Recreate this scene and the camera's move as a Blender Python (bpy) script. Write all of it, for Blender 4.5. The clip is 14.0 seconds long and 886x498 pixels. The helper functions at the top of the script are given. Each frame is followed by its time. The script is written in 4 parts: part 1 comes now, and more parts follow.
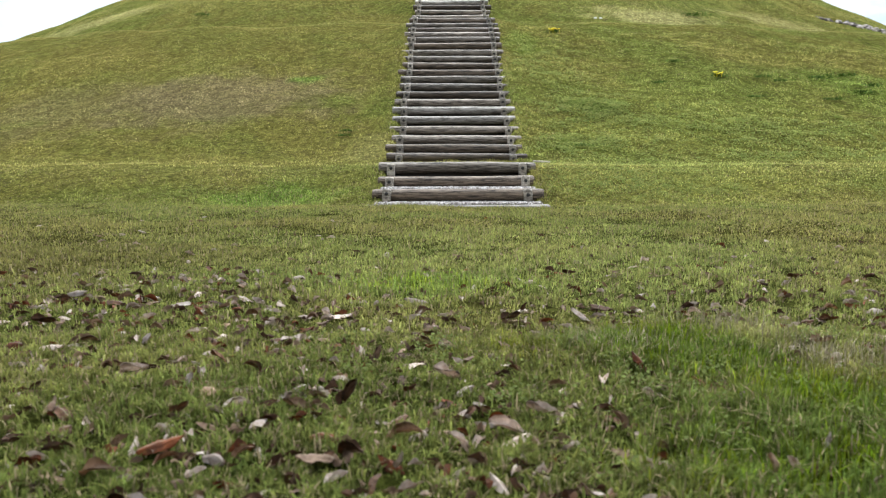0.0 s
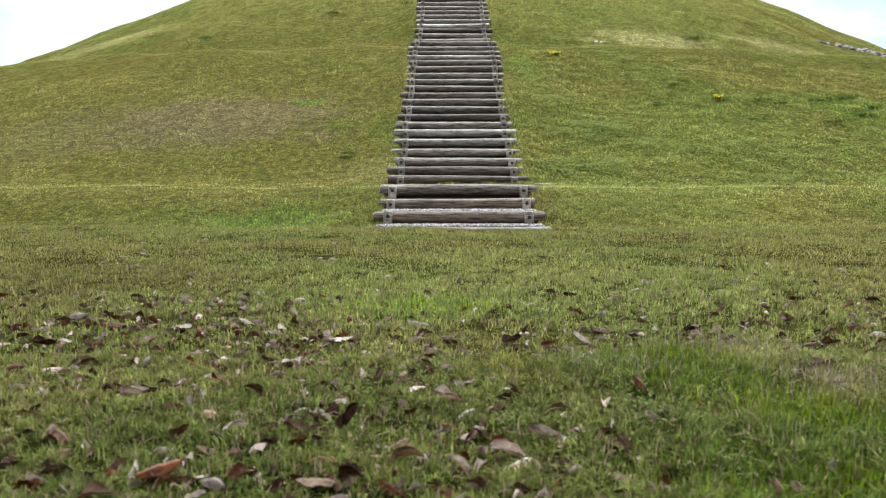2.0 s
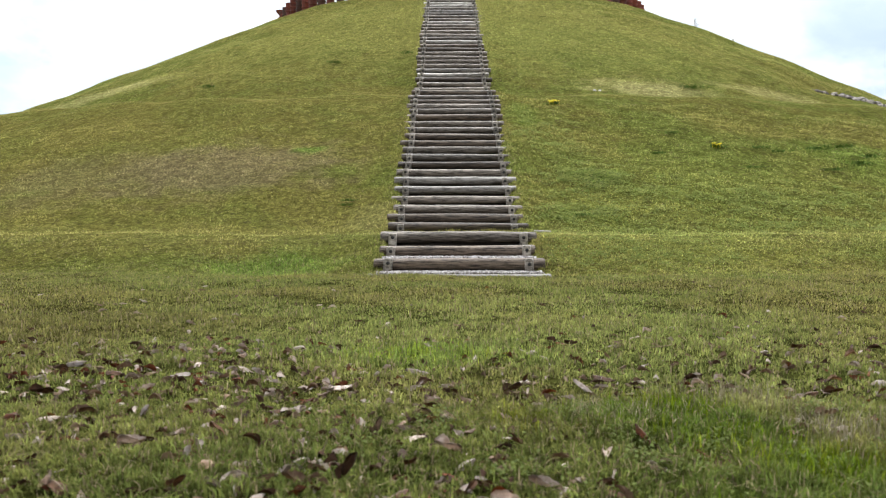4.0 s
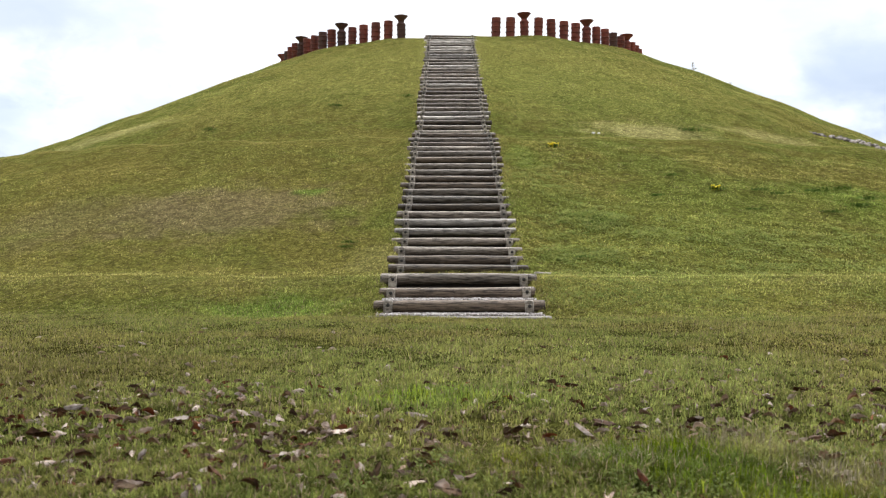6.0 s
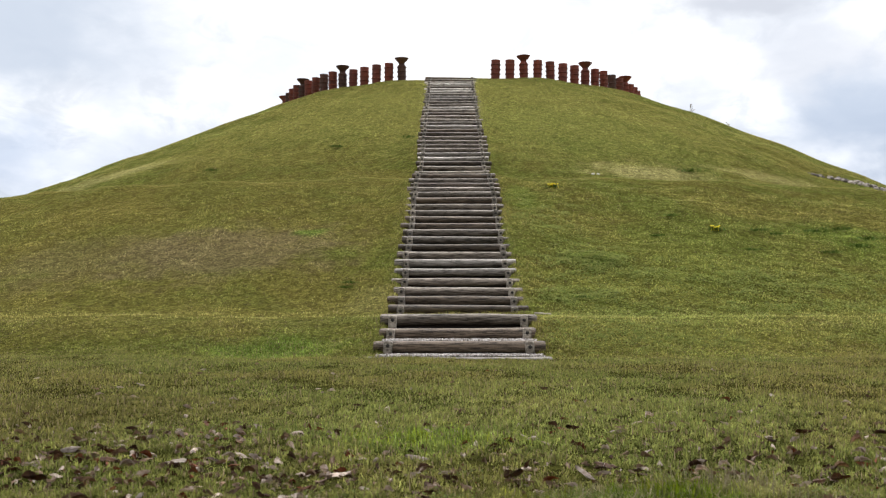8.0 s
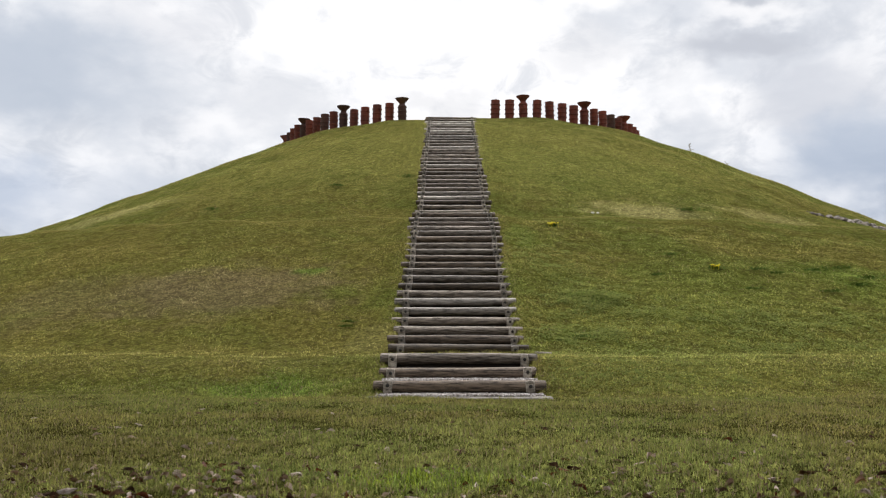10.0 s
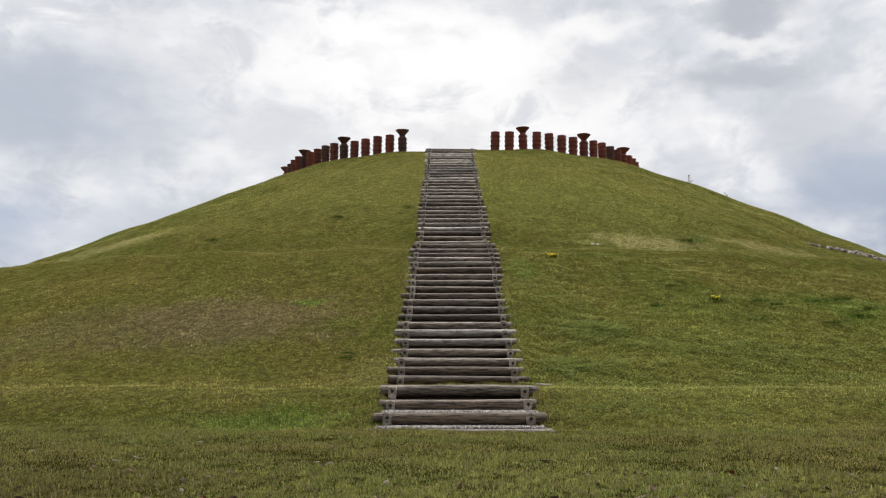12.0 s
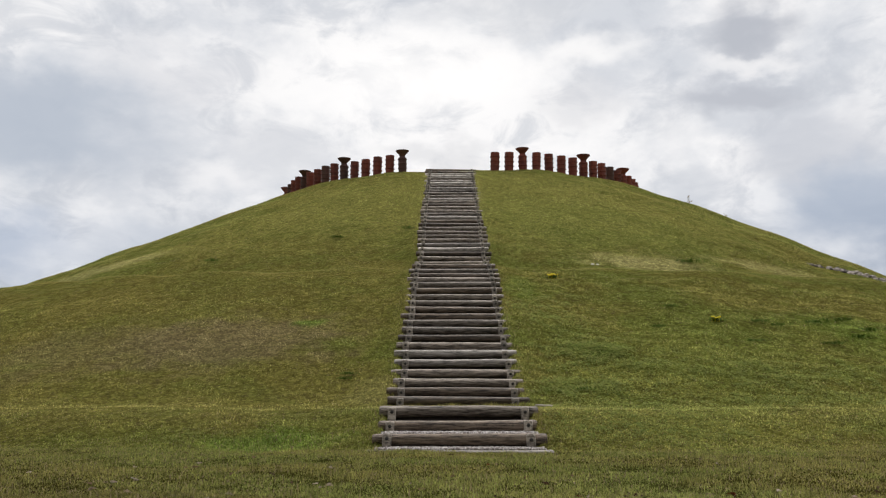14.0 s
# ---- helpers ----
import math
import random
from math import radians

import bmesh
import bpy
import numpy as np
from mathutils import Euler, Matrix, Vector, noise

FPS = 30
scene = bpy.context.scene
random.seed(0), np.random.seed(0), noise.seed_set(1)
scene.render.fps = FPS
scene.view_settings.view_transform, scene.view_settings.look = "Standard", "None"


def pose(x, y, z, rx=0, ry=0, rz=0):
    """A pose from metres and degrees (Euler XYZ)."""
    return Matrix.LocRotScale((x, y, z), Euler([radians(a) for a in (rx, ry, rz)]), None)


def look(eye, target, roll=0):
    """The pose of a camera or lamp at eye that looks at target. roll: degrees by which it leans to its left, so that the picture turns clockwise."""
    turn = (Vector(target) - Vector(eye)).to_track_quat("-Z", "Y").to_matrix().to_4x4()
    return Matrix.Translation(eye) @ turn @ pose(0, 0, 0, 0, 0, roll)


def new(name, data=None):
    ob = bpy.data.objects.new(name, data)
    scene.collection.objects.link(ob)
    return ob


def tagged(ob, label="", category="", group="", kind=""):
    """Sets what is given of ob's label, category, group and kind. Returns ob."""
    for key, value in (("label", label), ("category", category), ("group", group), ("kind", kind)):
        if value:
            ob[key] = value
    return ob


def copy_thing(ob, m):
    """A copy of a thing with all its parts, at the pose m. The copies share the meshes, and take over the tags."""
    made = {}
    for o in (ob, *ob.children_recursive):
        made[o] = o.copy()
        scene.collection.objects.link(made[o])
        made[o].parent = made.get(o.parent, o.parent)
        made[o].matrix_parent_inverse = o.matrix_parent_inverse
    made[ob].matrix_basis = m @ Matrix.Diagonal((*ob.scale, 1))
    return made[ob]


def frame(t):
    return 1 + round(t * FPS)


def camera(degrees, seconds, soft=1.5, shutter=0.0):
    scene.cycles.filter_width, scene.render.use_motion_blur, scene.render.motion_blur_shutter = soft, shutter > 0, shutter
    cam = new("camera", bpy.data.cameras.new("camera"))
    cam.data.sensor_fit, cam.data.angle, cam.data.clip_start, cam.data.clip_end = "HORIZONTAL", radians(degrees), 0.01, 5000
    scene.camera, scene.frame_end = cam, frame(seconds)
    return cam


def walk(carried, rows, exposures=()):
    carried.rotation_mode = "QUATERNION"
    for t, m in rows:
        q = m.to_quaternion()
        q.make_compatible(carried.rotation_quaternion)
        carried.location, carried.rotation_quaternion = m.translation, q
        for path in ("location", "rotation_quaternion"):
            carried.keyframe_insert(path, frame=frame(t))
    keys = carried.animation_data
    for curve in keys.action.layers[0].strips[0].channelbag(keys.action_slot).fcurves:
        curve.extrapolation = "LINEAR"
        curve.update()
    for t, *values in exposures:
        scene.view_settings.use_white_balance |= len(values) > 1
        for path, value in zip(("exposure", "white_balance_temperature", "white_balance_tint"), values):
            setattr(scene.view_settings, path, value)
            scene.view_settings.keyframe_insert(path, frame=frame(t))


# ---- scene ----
# ------------------------------------------------------------------ camera and its tilt
EYE_H, ARM = 0.74, 0.085
TILT = [(0, -6.145, .081, .077), (.5, -5.951, .053, .05), (1, -5.735, .015, .028), (1.5, -5.5, 0, .028),
        (2, -4.763, .004, .031), (2.5, -4.15, .002, .011), (3, -3.373, 0, 0), (5.5, .133, -.003, .002),
        (6, .76, -.004, .004), (6.5, 1.457, -.003, -.015), (7, 2.13, -.005, -.018), (7.5, 2.701, -.005, -.015),
        (8, 3.275, -.006, -.012), (10.5, 6.237, -.016, -.018), (11, 6.719, -.018, -.018), (11.5, 7.15, -.019, -.02),
        (12, 7.637, -.019, -.027), (12.5, 8.045, -.018, -.033), (13, 8.376, -.017, -.03), (13.5, 8.688, -.015, -.036),
        (14, 8.9, -.012, -.045)]


def tripod(pitch, yaw, roll):
    """The pose of a lens that sits a little ahead of the tripod's pivot."""
    p, y = radians(pitch), radians(yaw)
    way = Vector((math.sin(y) * math.cos(p), math.cos(y) * math.cos(p), math.sin(p)))
    eye = Vector((0, -ARM, EYE_H)) + way * ARM
    return look(eye, eye + way, roll)


cam = camera(51.62, 14.0, soft=1.2)
cam.data.dof.use_dof, cam.data.dof.focus_distance, cam.data.dof.aperture_fstop = True, 16.0, 6.3
walk(cam, [(t, tripod(p, y, -r)) for t, p, y, r in TILT],
     exposures=[(0, .96, 5950, 6), (1.5, .95, 5950, 6), (3, .88, 6020, 7), (5.5, .72, 6300, 9.5), (8, .44, 6480, 10.5), (10.5, .1, 6560, 11), (14, -.01, 6600, 10.8)])

CX, CY = 1.03, 51.6          # the mound's axis

# ------------------------------------------------------------------ node helpers


class Net:
    """A small wrapper that makes node trees short to write."""

    def __init__(self, tree):
        self.tree = tree
        tree.nodes.clear()

    def node(self, kind, ins=None, operation=None):
        n = self.tree.nodes.new(kind)
        if operation:
            n.operation = operation
        for key, value in (ins or {}).items():
            self.plug(value, n.inputs[key])
        return n

    def plug(self, value, socket):
        if isinstance(value, bpy.types.NodeSocket):
            self.tree.links.new(value, socket)
        else:
            socket.default_value = value

    def noise(self, where, scale, detail=4.0, rough=.55, dist=0.0):
        n = self.node("ShaderNodeTexNoise", {"Vector": where, "Scale": scale, "Detail": detail, "Roughness": rough, "Distortion": dist})
        return n.outputs[0]

    def span(self, value, a, b, lo=0.0, hi=1.0):
        n = self.node("ShaderNodeMapRange", {0: value, 1: a, 2: b, 3: lo, 4: hi})
        n.interpolation_type = "SMOOTHSTEP"
        return n.outputs[0]

    def math(self, op, a, b=0.0):
        return self.node("ShaderNodeMath", {0: a, 1: b}, operation=op).outputs[0]

    def vec(self, op, a, b=(0, 0, 0)):
        n = self.node("ShaderNodeVectorMath", {0: a, 1: b}, operation=op)
        return n.outputs["Value"] if op in ("LENGTH", "DOT_PRODUCT") else n.outputs[0]

    def mix(self, fac, a, b, blend="MIX"):
        n = self.node("ShaderNodeMix")
        n.data_type, n.blend_type = "RGBA", blend
        self.plug(fac, n.inputs[0])
        for value, socket in ((a, n.inputs[6]), (b, n.inputs[7])):
            self.plug((*value, 1) if isinstance(value, tuple) else value, socket)
        return n.outputs[2]

    def vary(self, colour, value, hue=.5, sat=1.0):
        return self.node("ShaderNodeHueSaturation", {"Color": colour, "Value": value, "Hue": hue, "Saturation": sat}).outputs[0]

    def bump(self, height, dist, strength=1.0):
        return self.node("ShaderNodeBump", {"Height": height, "Distance": dist, "Strength": strength}).outputs[0]

    def out(self, shader):
        self.node("ShaderNodeOutputMaterial", {"Surface": shader})

    def skin(self, colour, rough=.8, normal=None, **more):
        ins = {"Base Color": colour, "Roughness": rough}
        ins.update(more)
        if normal is not None:
            ins["Normal"] = normal
        return self.node("ShaderNodeBsdfPrincipled", ins).outputs[0]


def material(name):
    m = bpy.data.materials.new(name)
    m.use_nodes = True
    return m, Net(m.node_tree)


# ------------------------------------------------------------------ world: thin bright overcast, sun behind cloud beyond the mound
SUN_EL, SUN_AZ = 63.0, 10.0
world = bpy.data.worlds.new("sky")
scene.world = world
world.use_nodes = True
net = Net(world.node_tree)
way = net.node("ShaderNodeTexCoord").outputs["Generated"]
sky = net.node("ShaderNodeTexSky")
sky.sky_type, sky.sun_disc, sky.sun_elevation, sky.sun_rotation = "NISHITA", False, radians(SUN_EL), radians(SUN_AZ)
blue = net.vec("MULTIPLY", sky.outputs[0], (.055, .055, .055))
sep = net.node("ShaderNodeSeparateXYZ", {0: way})
up = sep.outputs[2]
flat = net.vec("MULTIPLY", way, (1.0, 1.0, 1.7))
big = net.noise(flat, 3.1, 5, .55, .3)
fine = net.noise(net.vec("ADD", flat, (3.1, 1.7, .4)), 7.5, 6, .6, .2)
body = net.math("ADD", net.math("MULTIPLY", big, .6), net.math("MULTIPLY", fine, .4))
warp = net.node("ShaderNodeTexNoise", {"Vector": flat, "Scale": 9.0, "Detail": 5.0})
wob = net.vec("MULTIPLY", net.vec("SUBTRACT", warp.outputs[1], (.5, .5, .5)), (.13, .13, .13))
warp = net.node("ShaderNodeTexNoise", {"Vector": flat, "Scale": 20.0, "Detail": 4.0, "Roughness": .5})
curds = net.vec("MULTIPLY", net.vec("SUBTRACT", warp.outputs[1], (.5, .5, .5)), (.06, .06, .06))


def cloud_bank(az, el, wide, tall, soft=.25):
    """A ragged mask round one bank of cloud in the direction az, el (degrees)."""
    a, e = radians(az), radians(el)
    c = (math.sin(a) * math.cos(e), math.cos(a) * math.cos(e), math.sin(e))
    ragged = min(1.0, .18 + .09 * tall)
    d = net.vec("ADD", net.vec("ADD", net.vec("SUBTRACT", way, c), curds), net.vec("MULTIPLY", wob, (ragged, ragged, ragged)))
    d = net.vec("MULTIPLY", d, (1 / radians(wide), 1 / radians(wide), 1 / radians(tall)))
    return net.span(net.vec("LENGTH", d), 1.1, soft)


light = net.span(body, .40, .57)
colour = net.mix(light, (.67, .705, .76), (.97, .975, .985))
puff = net.noise(net.vec("ADD", flat, (1.3, 4.1, 2.4)), 15.0, 5, .6, .5)
colour = net.mix(net.math("MULTIPLY", net.span(puff, .46, .68), .6), colour, (.55, .59, .655))
DIM_LEFT = ((-25, 15.5, 8.5, 4.6, (.47, .53, .62), .9), (-10, 14.4, 5, 2.2, (.70, .725, .77), .8), (-17, 19, 6, 2.6, (.70, .72, .765), .6), (-27, 8.5, 6, 3, (.48, .56, .69), .7),
             (-19, 8.5, 5, 1.8, (.60, .65, .73), .5), (0, 14.6, 5, 1.2, (.72, .735, .765), .6))
DIM_RIGHT = ((22.3, 14.0, 5.5, 3.6, (.60, .63, .69), .8), (25, 10, 7, 4, (.44, .51, .62), .9), (16, 12.2, 3, 1.8, (.68, .71, .76), .6),
             (9, 17.5, 4.5, 1.8, (.72, .735, .77), .55), (4, 23.5, 7, 1.6, (.76, .775, .80), .45), (19.1, 21.4, 3.6, 2.2, (.49, .52, .58), .95), (18.7, 17.6, 5.0, 1.6, (.52, .55, .61), .95))
for az, el, wide, tall, tone, amount in DIM_LEFT + DIM_RIGHT:
    colour = net.mix(net.math("MULTIPLY", cloud_bank(az, el, wide, tall), amount), colour, tone)
BRIGHT_BANKS = ((-1, 19.5, 9, 3.4, (1.04, 1.04, 1.04), .85), (9, 20.6, 5, 1.6, (1.02, 1.02, 1.02), .8), (-14, 13.0, 4, 1.2, (.93, .935, .95), .7), (19.5, 19.4, 4.5, .7, (.92, .925, .94), .7), (14.5, 15, 2.4, 2.4, (.95, .955, .965), .6))
for az, el, wide, tall, tone, amount in BRIGHT_BANKS:
    colour = net.mix(net.math("MULTIPLY", cloud_bank(az, el, wide, tall, .1), amount), colour, tone)
gap = net.span(net.noise(net.vec("ADD", flat, (7.3, 2.2, 5.1)), 2.2, 4, .5), .60, .75)
colour = net.mix(net.math("MULTIPLY", gap, .6), colour, blue)
# the cloud thickens towards the horizon
colour = net.mix(net.span(up, .24, .06, 0, .75), colour, net.vec("MULTIPLY", colour, (.60, .655, .74)))
# the veil of cloud is brightest round the hidden sun and dull on the far side of the sky
sa, se = radians(SUN_AZ), radians(SUN_EL)
near_sun = net.vec("DOT_PRODUCT", way, (math.sin(sa) * math.cos(se), math.cos(sa) * math.cos(se), math.sin(se)))
lift = net.math("MULTIPLY", net.span(near_sun, .80, 1.0, 1.0, 4.2), net.span(near_sun, -.6, .55, .24, 1.0))
back = net.node("ShaderNodeBackground", {"Color": net.vec("SCALE", colour), "Strength": 1.0})
scaled = back.inputs["Color"].links[0].from_node
net.plug(lift, scaled.inputs["Scale"])
net.node("ShaderNodeOutputWorld", {"Surface": back.outputs[0]})

sun = new("sun", bpy.data.lights.new("sun", "SUN"))
sun.data.energy, sun.data.angle, sun.data.color = 2.7, radians(12), (1, .97, .91)
sun.matrix_world = look((math.sin(sa) * math.cos(se) * 90, math.cos(sa) * math.cos(se) * 90, math.sin(se) * 90), (0, 0, 0))

# ------------------------------------------------------------------ grass tones, shared by soil, lawn and mound
GREEN, OLIVE, STRAW, DEAD, LUSH = (.115, .127, .027), (.145, .133, .032), (.36, .325, .13), (.185, .142, .078), (.104, .160, .023)
SERE = (.165, .140, .036)
PALE, NEAR, DEEP, MAT = (.185, .185, .042), (.060, .076, .013), (.050, .075, .009), (.135, .152, .032)
# soft patches of the turf: x, y, half width, half depth, tone, strength
LAWN_PATCHES = [(0.6, 6.2, 2.6, 2.4, (0.155, 0.175, 0.042), 0.45), (0, 2.3, 1.9, 1.5, NEAR, 0.7), (-0.1, 4.9, 0.7, 0.6, LUSH, 0.45),
                 # dark litter tones at x -3 and -2.2, with some lens falloff painted in
                 (-3.0, 6.2, 1.9, 1.7, (0.085, 0.08, 0.02), 0.6), (-2.2, 8.6, 1.9, 1.2, (0.098, 0.098, 0.02), 0.25), (0.85, 3.2, 0.5, 0.4, DEEP, 0.8),
                 (1.15, 2.3, 0.8, 0.7, DEEP, 0.8), (1.25, 3.55, 0.25, 0.2, STRAW, 0.2)]
BANK_PATCHES = [(5.5, 18, 4.2, 3.6, MAT, 0.55), (-2.4, 12.6, 1.1, 0.7, LUSH, 0.75), (3.05, 18.0, 0.55, 0.4, LUSH, 0.8), (2.5, 16.2, 0.7, 0.5, LUSH, 0.5),
                 (-1.2, 15.7, 0.5, 0.7, STRAW, 0.2), (3.9, 13.2, 2.2, 0.9, PALE, 0.75), (8.0, 14.2, 3, 0.9, PALE, 0.35), (3.3, 16.4, 1.5, 1.0, PALE, 0.6),
                 # the dim tones at x -7 and 8.5 paint lens falloff into the turf
                 (5.0, 18.0, 1.6, 1.0, PALE, 0.4), (-7, 12.5, 4, 3, (0.1, 0.097, 0.021), 0.4), (8.5, 12.3, 4, 2.5, (0.105, 0.102, 0.022), 0.4)]
HIGH_PATCHES = [(-9, 22, 10, 9, SERE, 0.5), (1, 36, 14, 7, (0.218, 0.21, 0.054), 0.85), (5.0, 32, 5, 5, (0.185, 0.205, 0.048), 0.4), (-4.4, 19.0, 2.7, 1.9, DEAD, 0.6),
                 (-7.6, 19.0, 2.8, 1.8, DEAD, 0.32), (-2.9, 19.9, 0.5, 0.35, LUSH, 0.8), (9.4, 20.2, 2.3, 1.2, LUSH, 0.4), (6.6, 28.5, 2.3, 1.0, STRAW, 0.75),
                 (11.3, 30.1, 3.0, 0.75, STRAW, 0.5), (-12.2, 33.2, 3.0, 1.0, STRAW, 0.55), (1.9, 22.3, 0.5, 1.2, LUSH, 0.45)]
PATCHES = HIGH_PATCHES + BANK_PATCHES + LAWN_PATCHES


def turf(net):
    """The colour of the turf at each place of the world."""
    pos = net.node("ShaderNodeNewGeometry").outputs["Position"]
    colour = net.mix(net.span(net.noise(pos, .42, 4), .40, .62), GREEN, OLIVE)
    colour = net.mix(net.math("MULTIPLY", net.span(net.noise(pos, 2.6, 5, .65), .54, .74), .13), colour, STRAW)
    colour = net.mix(net.math("MULTIPLY", net.span(net.noise(net.vec("ADD", pos, (2, 7, 3)), 1.7, 5, .7), .52, .70), .18), colour, (.118, .098, .036))
    colour = net.mix(net.math("MULTIPLY", net.span(net.noise(net.vec("ADD", pos, (9, 4, 2)), 1.1, 5, .6), .55, .75), .24), colour, LUSH)
    warp = net.node("ShaderNodeTexNoise", {"Vector": pos, "Scale": 1.6, "Detail": 4.0})
    wob = net.vec("MULTIPLY", net.vec("SUBTRACT", warp.outputs[1], (.5, .5, .5)), (1.7, 1.7, 0))
    for x, y, w, d, tone, amount in PATCHES:
        rel = net.vec("MULTIPLY", net.vec("SUBTRACT", pos, (x, y, 0)), (1 / w, 1 / d, 0))
        mask = net.span(net.vec("LENGTH", net.vec("ADD", rel, wob)), 1.25, .35)
        colour = net.mix(net.math("MULTIPLY", mask, amount), colour, tone)
    # the trodden lower terrace is drier
    far = net.vec("LENGTH", net.vec("MULTIPLY", net.vec("SUBTRACT", pos, (CX, CY, 0)), (1, 1, 0)))
    far = net.math("ADD", far, net.math("MULTIPLY", net.noise(pos, .8, 3), 1.2))
    band = net.math("MULTIPLY", net.span(far, 36.5, 37.2), net.span(far, 39.3, 38.6))
    colour = net.mix(net.math("MULTIPLY", band, .05), colour, STRAW)
    # tufts: mottling at two sizes
    colour = net.vary(colour, net.math("MULTIPLY", net.span(net.noise(pos, 5.5, 4, .65), .33, .66, .74, 1.22), net.span(net.noise(pos, 19, 3, .6), .33, .66, .62, 1.36)))
    return colour, pos


def blade_material(name, dead, gain, low=.45, high=1.6, rich=1.03):
    """Living and dry blades: each island takes its own shade."""
    m, net = material(name)
    colour, pos = turf(net)
    rnd = net.node("ShaderNodeNewGeometry").outputs["Random Per Island"]
    scatter = net.node("ShaderNodeTexWhiteNoise")
    scatter.noise_dimensions = "1D"
    net.plug(rnd, scatter.inputs["W"])
    colour = net.mix(net.span(scatter.outputs[0], 1 - dead, 1 - dead + .02), colour, (.150, .108, .062))
    colour = net.vary(colour, net.span(rnd, 0, 1, low * gain, high * gain), net.span(scatter.outputs[0], 0, 1, .482, .515), rich)
    skin = net.node("ShaderNodeBsdfDiffuse", {"Color": colour, "Roughness": .5}).outputs[0]
    glow = net.node("ShaderNodeBsdfTranslucent", {"Color": net.vary(colour, 1.25)})
    net.out(net.node("ShaderNodeMixShader", {0: .45, 1: skin, 2: glow.outputs[0]}).outputs[0])
    return m


def turf_material(name, gain):
    m, net = material(name)
    colour, pos = turf(net)
    grain = net.noise(pos, 55, 4, .7)
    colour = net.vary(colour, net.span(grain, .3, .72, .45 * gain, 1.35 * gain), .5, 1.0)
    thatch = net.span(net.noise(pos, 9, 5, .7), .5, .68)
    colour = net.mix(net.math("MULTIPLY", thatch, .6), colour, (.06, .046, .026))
    h = net.math("ADD", grain, net.noise(pos, 8, 4))
    net.out(net.node("ShaderNodeBsdfDiffuse", {"Color": colour, "Roughness": .8, "Normal": net.bump(h, .03)}).outputs[0])
    return m


def wood_material(name, dark, pale, lift):
    """Weathered round timber: grey streaks along the grain, cracks, darker damp patches."""
    m, net = material(name)
    co = net.node("ShaderNodeTexCoord").outputs["Object"]
    rnd = net.node("ShaderNodeObjectInfo").outputs["Random"]
    shift = net.node("ShaderNodeCombineXYZ", {0: net.math("MULTIPLY", rnd, 37.0), 1: rnd, 2: rnd}).outputs[0]
    co = net.vec("ADD", co, shift)
    streak = net.noise(net.vec("MULTIPLY", co, (3.2, 34, 34)), 1.5, 6, .68, .4)
    crack = net.noise(net.vec("MULTIPLY", co, (1.0, 60, 60)), 1.2, 3, .5, .2)
    blot = net.noise(net.vec("MULTIPLY", co, (2.8, 7, 7)), 1.7, 6, .65)
    colour = net.mix(net.span(streak, .36, .62), dark, pale)
    grey = net.noise(net.vec("MULTIPLY", co, (.9, 9, 9)), 1.3, 4)
    colour = net.mix(net.math("MULTIPLY", net.span(grey, .5, .68), .5), colour, tuple(min(1.0, 1.45 * c) for c in pale))
    colour = net.mix(net.math("MULTIPLY", net.span(blot, .50, .70), .65), colour, (.03, .023, .017))
    split = net.span(crack, .64, .70)
    colour = net.mix(net.math("MULTIPLY", split, .8), colour, (.03, .025, .02))
    colour = net.vary(colour, net.span(rnd, 0, 1, .65 * lift, 1.35 * lift))
    h = net.math("SUBTRACT", streak, net.math("MULTIPLY", split, 1.5))
    net.out(net.skin(colour, .68, net.bump(h, .009), **{"Specular IOR Level": .3}))
    return m


def stone_material(name, tones, scale=30, single=False):
    m, net = material(name)
    co = net.node("ShaderNodeTexCoord").outputs["Object"]
    rnd = net.node("ShaderNodeObjectInfo").outputs["Random"] if single else net.node("ShaderNodeNewGeometry").outputs["Random Per Island"]
    colour = net.mix(net.span(rnd, .15, .85), tones[0], tones[1])
    colour = net.mix(net.span(net.noise(co, scale, 4), .45, .7), colour, tones[2])
    net.out(net.skin(colour, .85, net.bump(net.noise(co, scale * 2, 4), .004)))
    return m


def clay_material(name, a, b):
    m, net = material(name)
    co = net.node("ShaderNodeTexCoord").outputs["Object"]
    rnd = net.node("ShaderNodeObjectInfo").outputs["Random"]
    far = net.vec("ADD", co, net.node("ShaderNodeCombineXYZ", {0: net.math("MULTIPLY", rnd, 50.0)}).outputs[0])
    colour = net.mix(net.span(net.noise(far, 3.5, 5, .6), .35, .65), a, b)
    streak = net.noise(net.vec("MULTIPLY", far, (16, 16, 1.5)), 1.0, 4)
    colour = net.mix(net.math("MULTIPLY", net.span(streak, .52, .72), .6), colour, (.07, .045, .035))
    colour = net.vary(colour, net.span(rnd, 0, 1, .8, 1.2))
    net.out(net.skin(colour, .8, net.bump(net.noise(far, 40, 4), .003)))
    return m


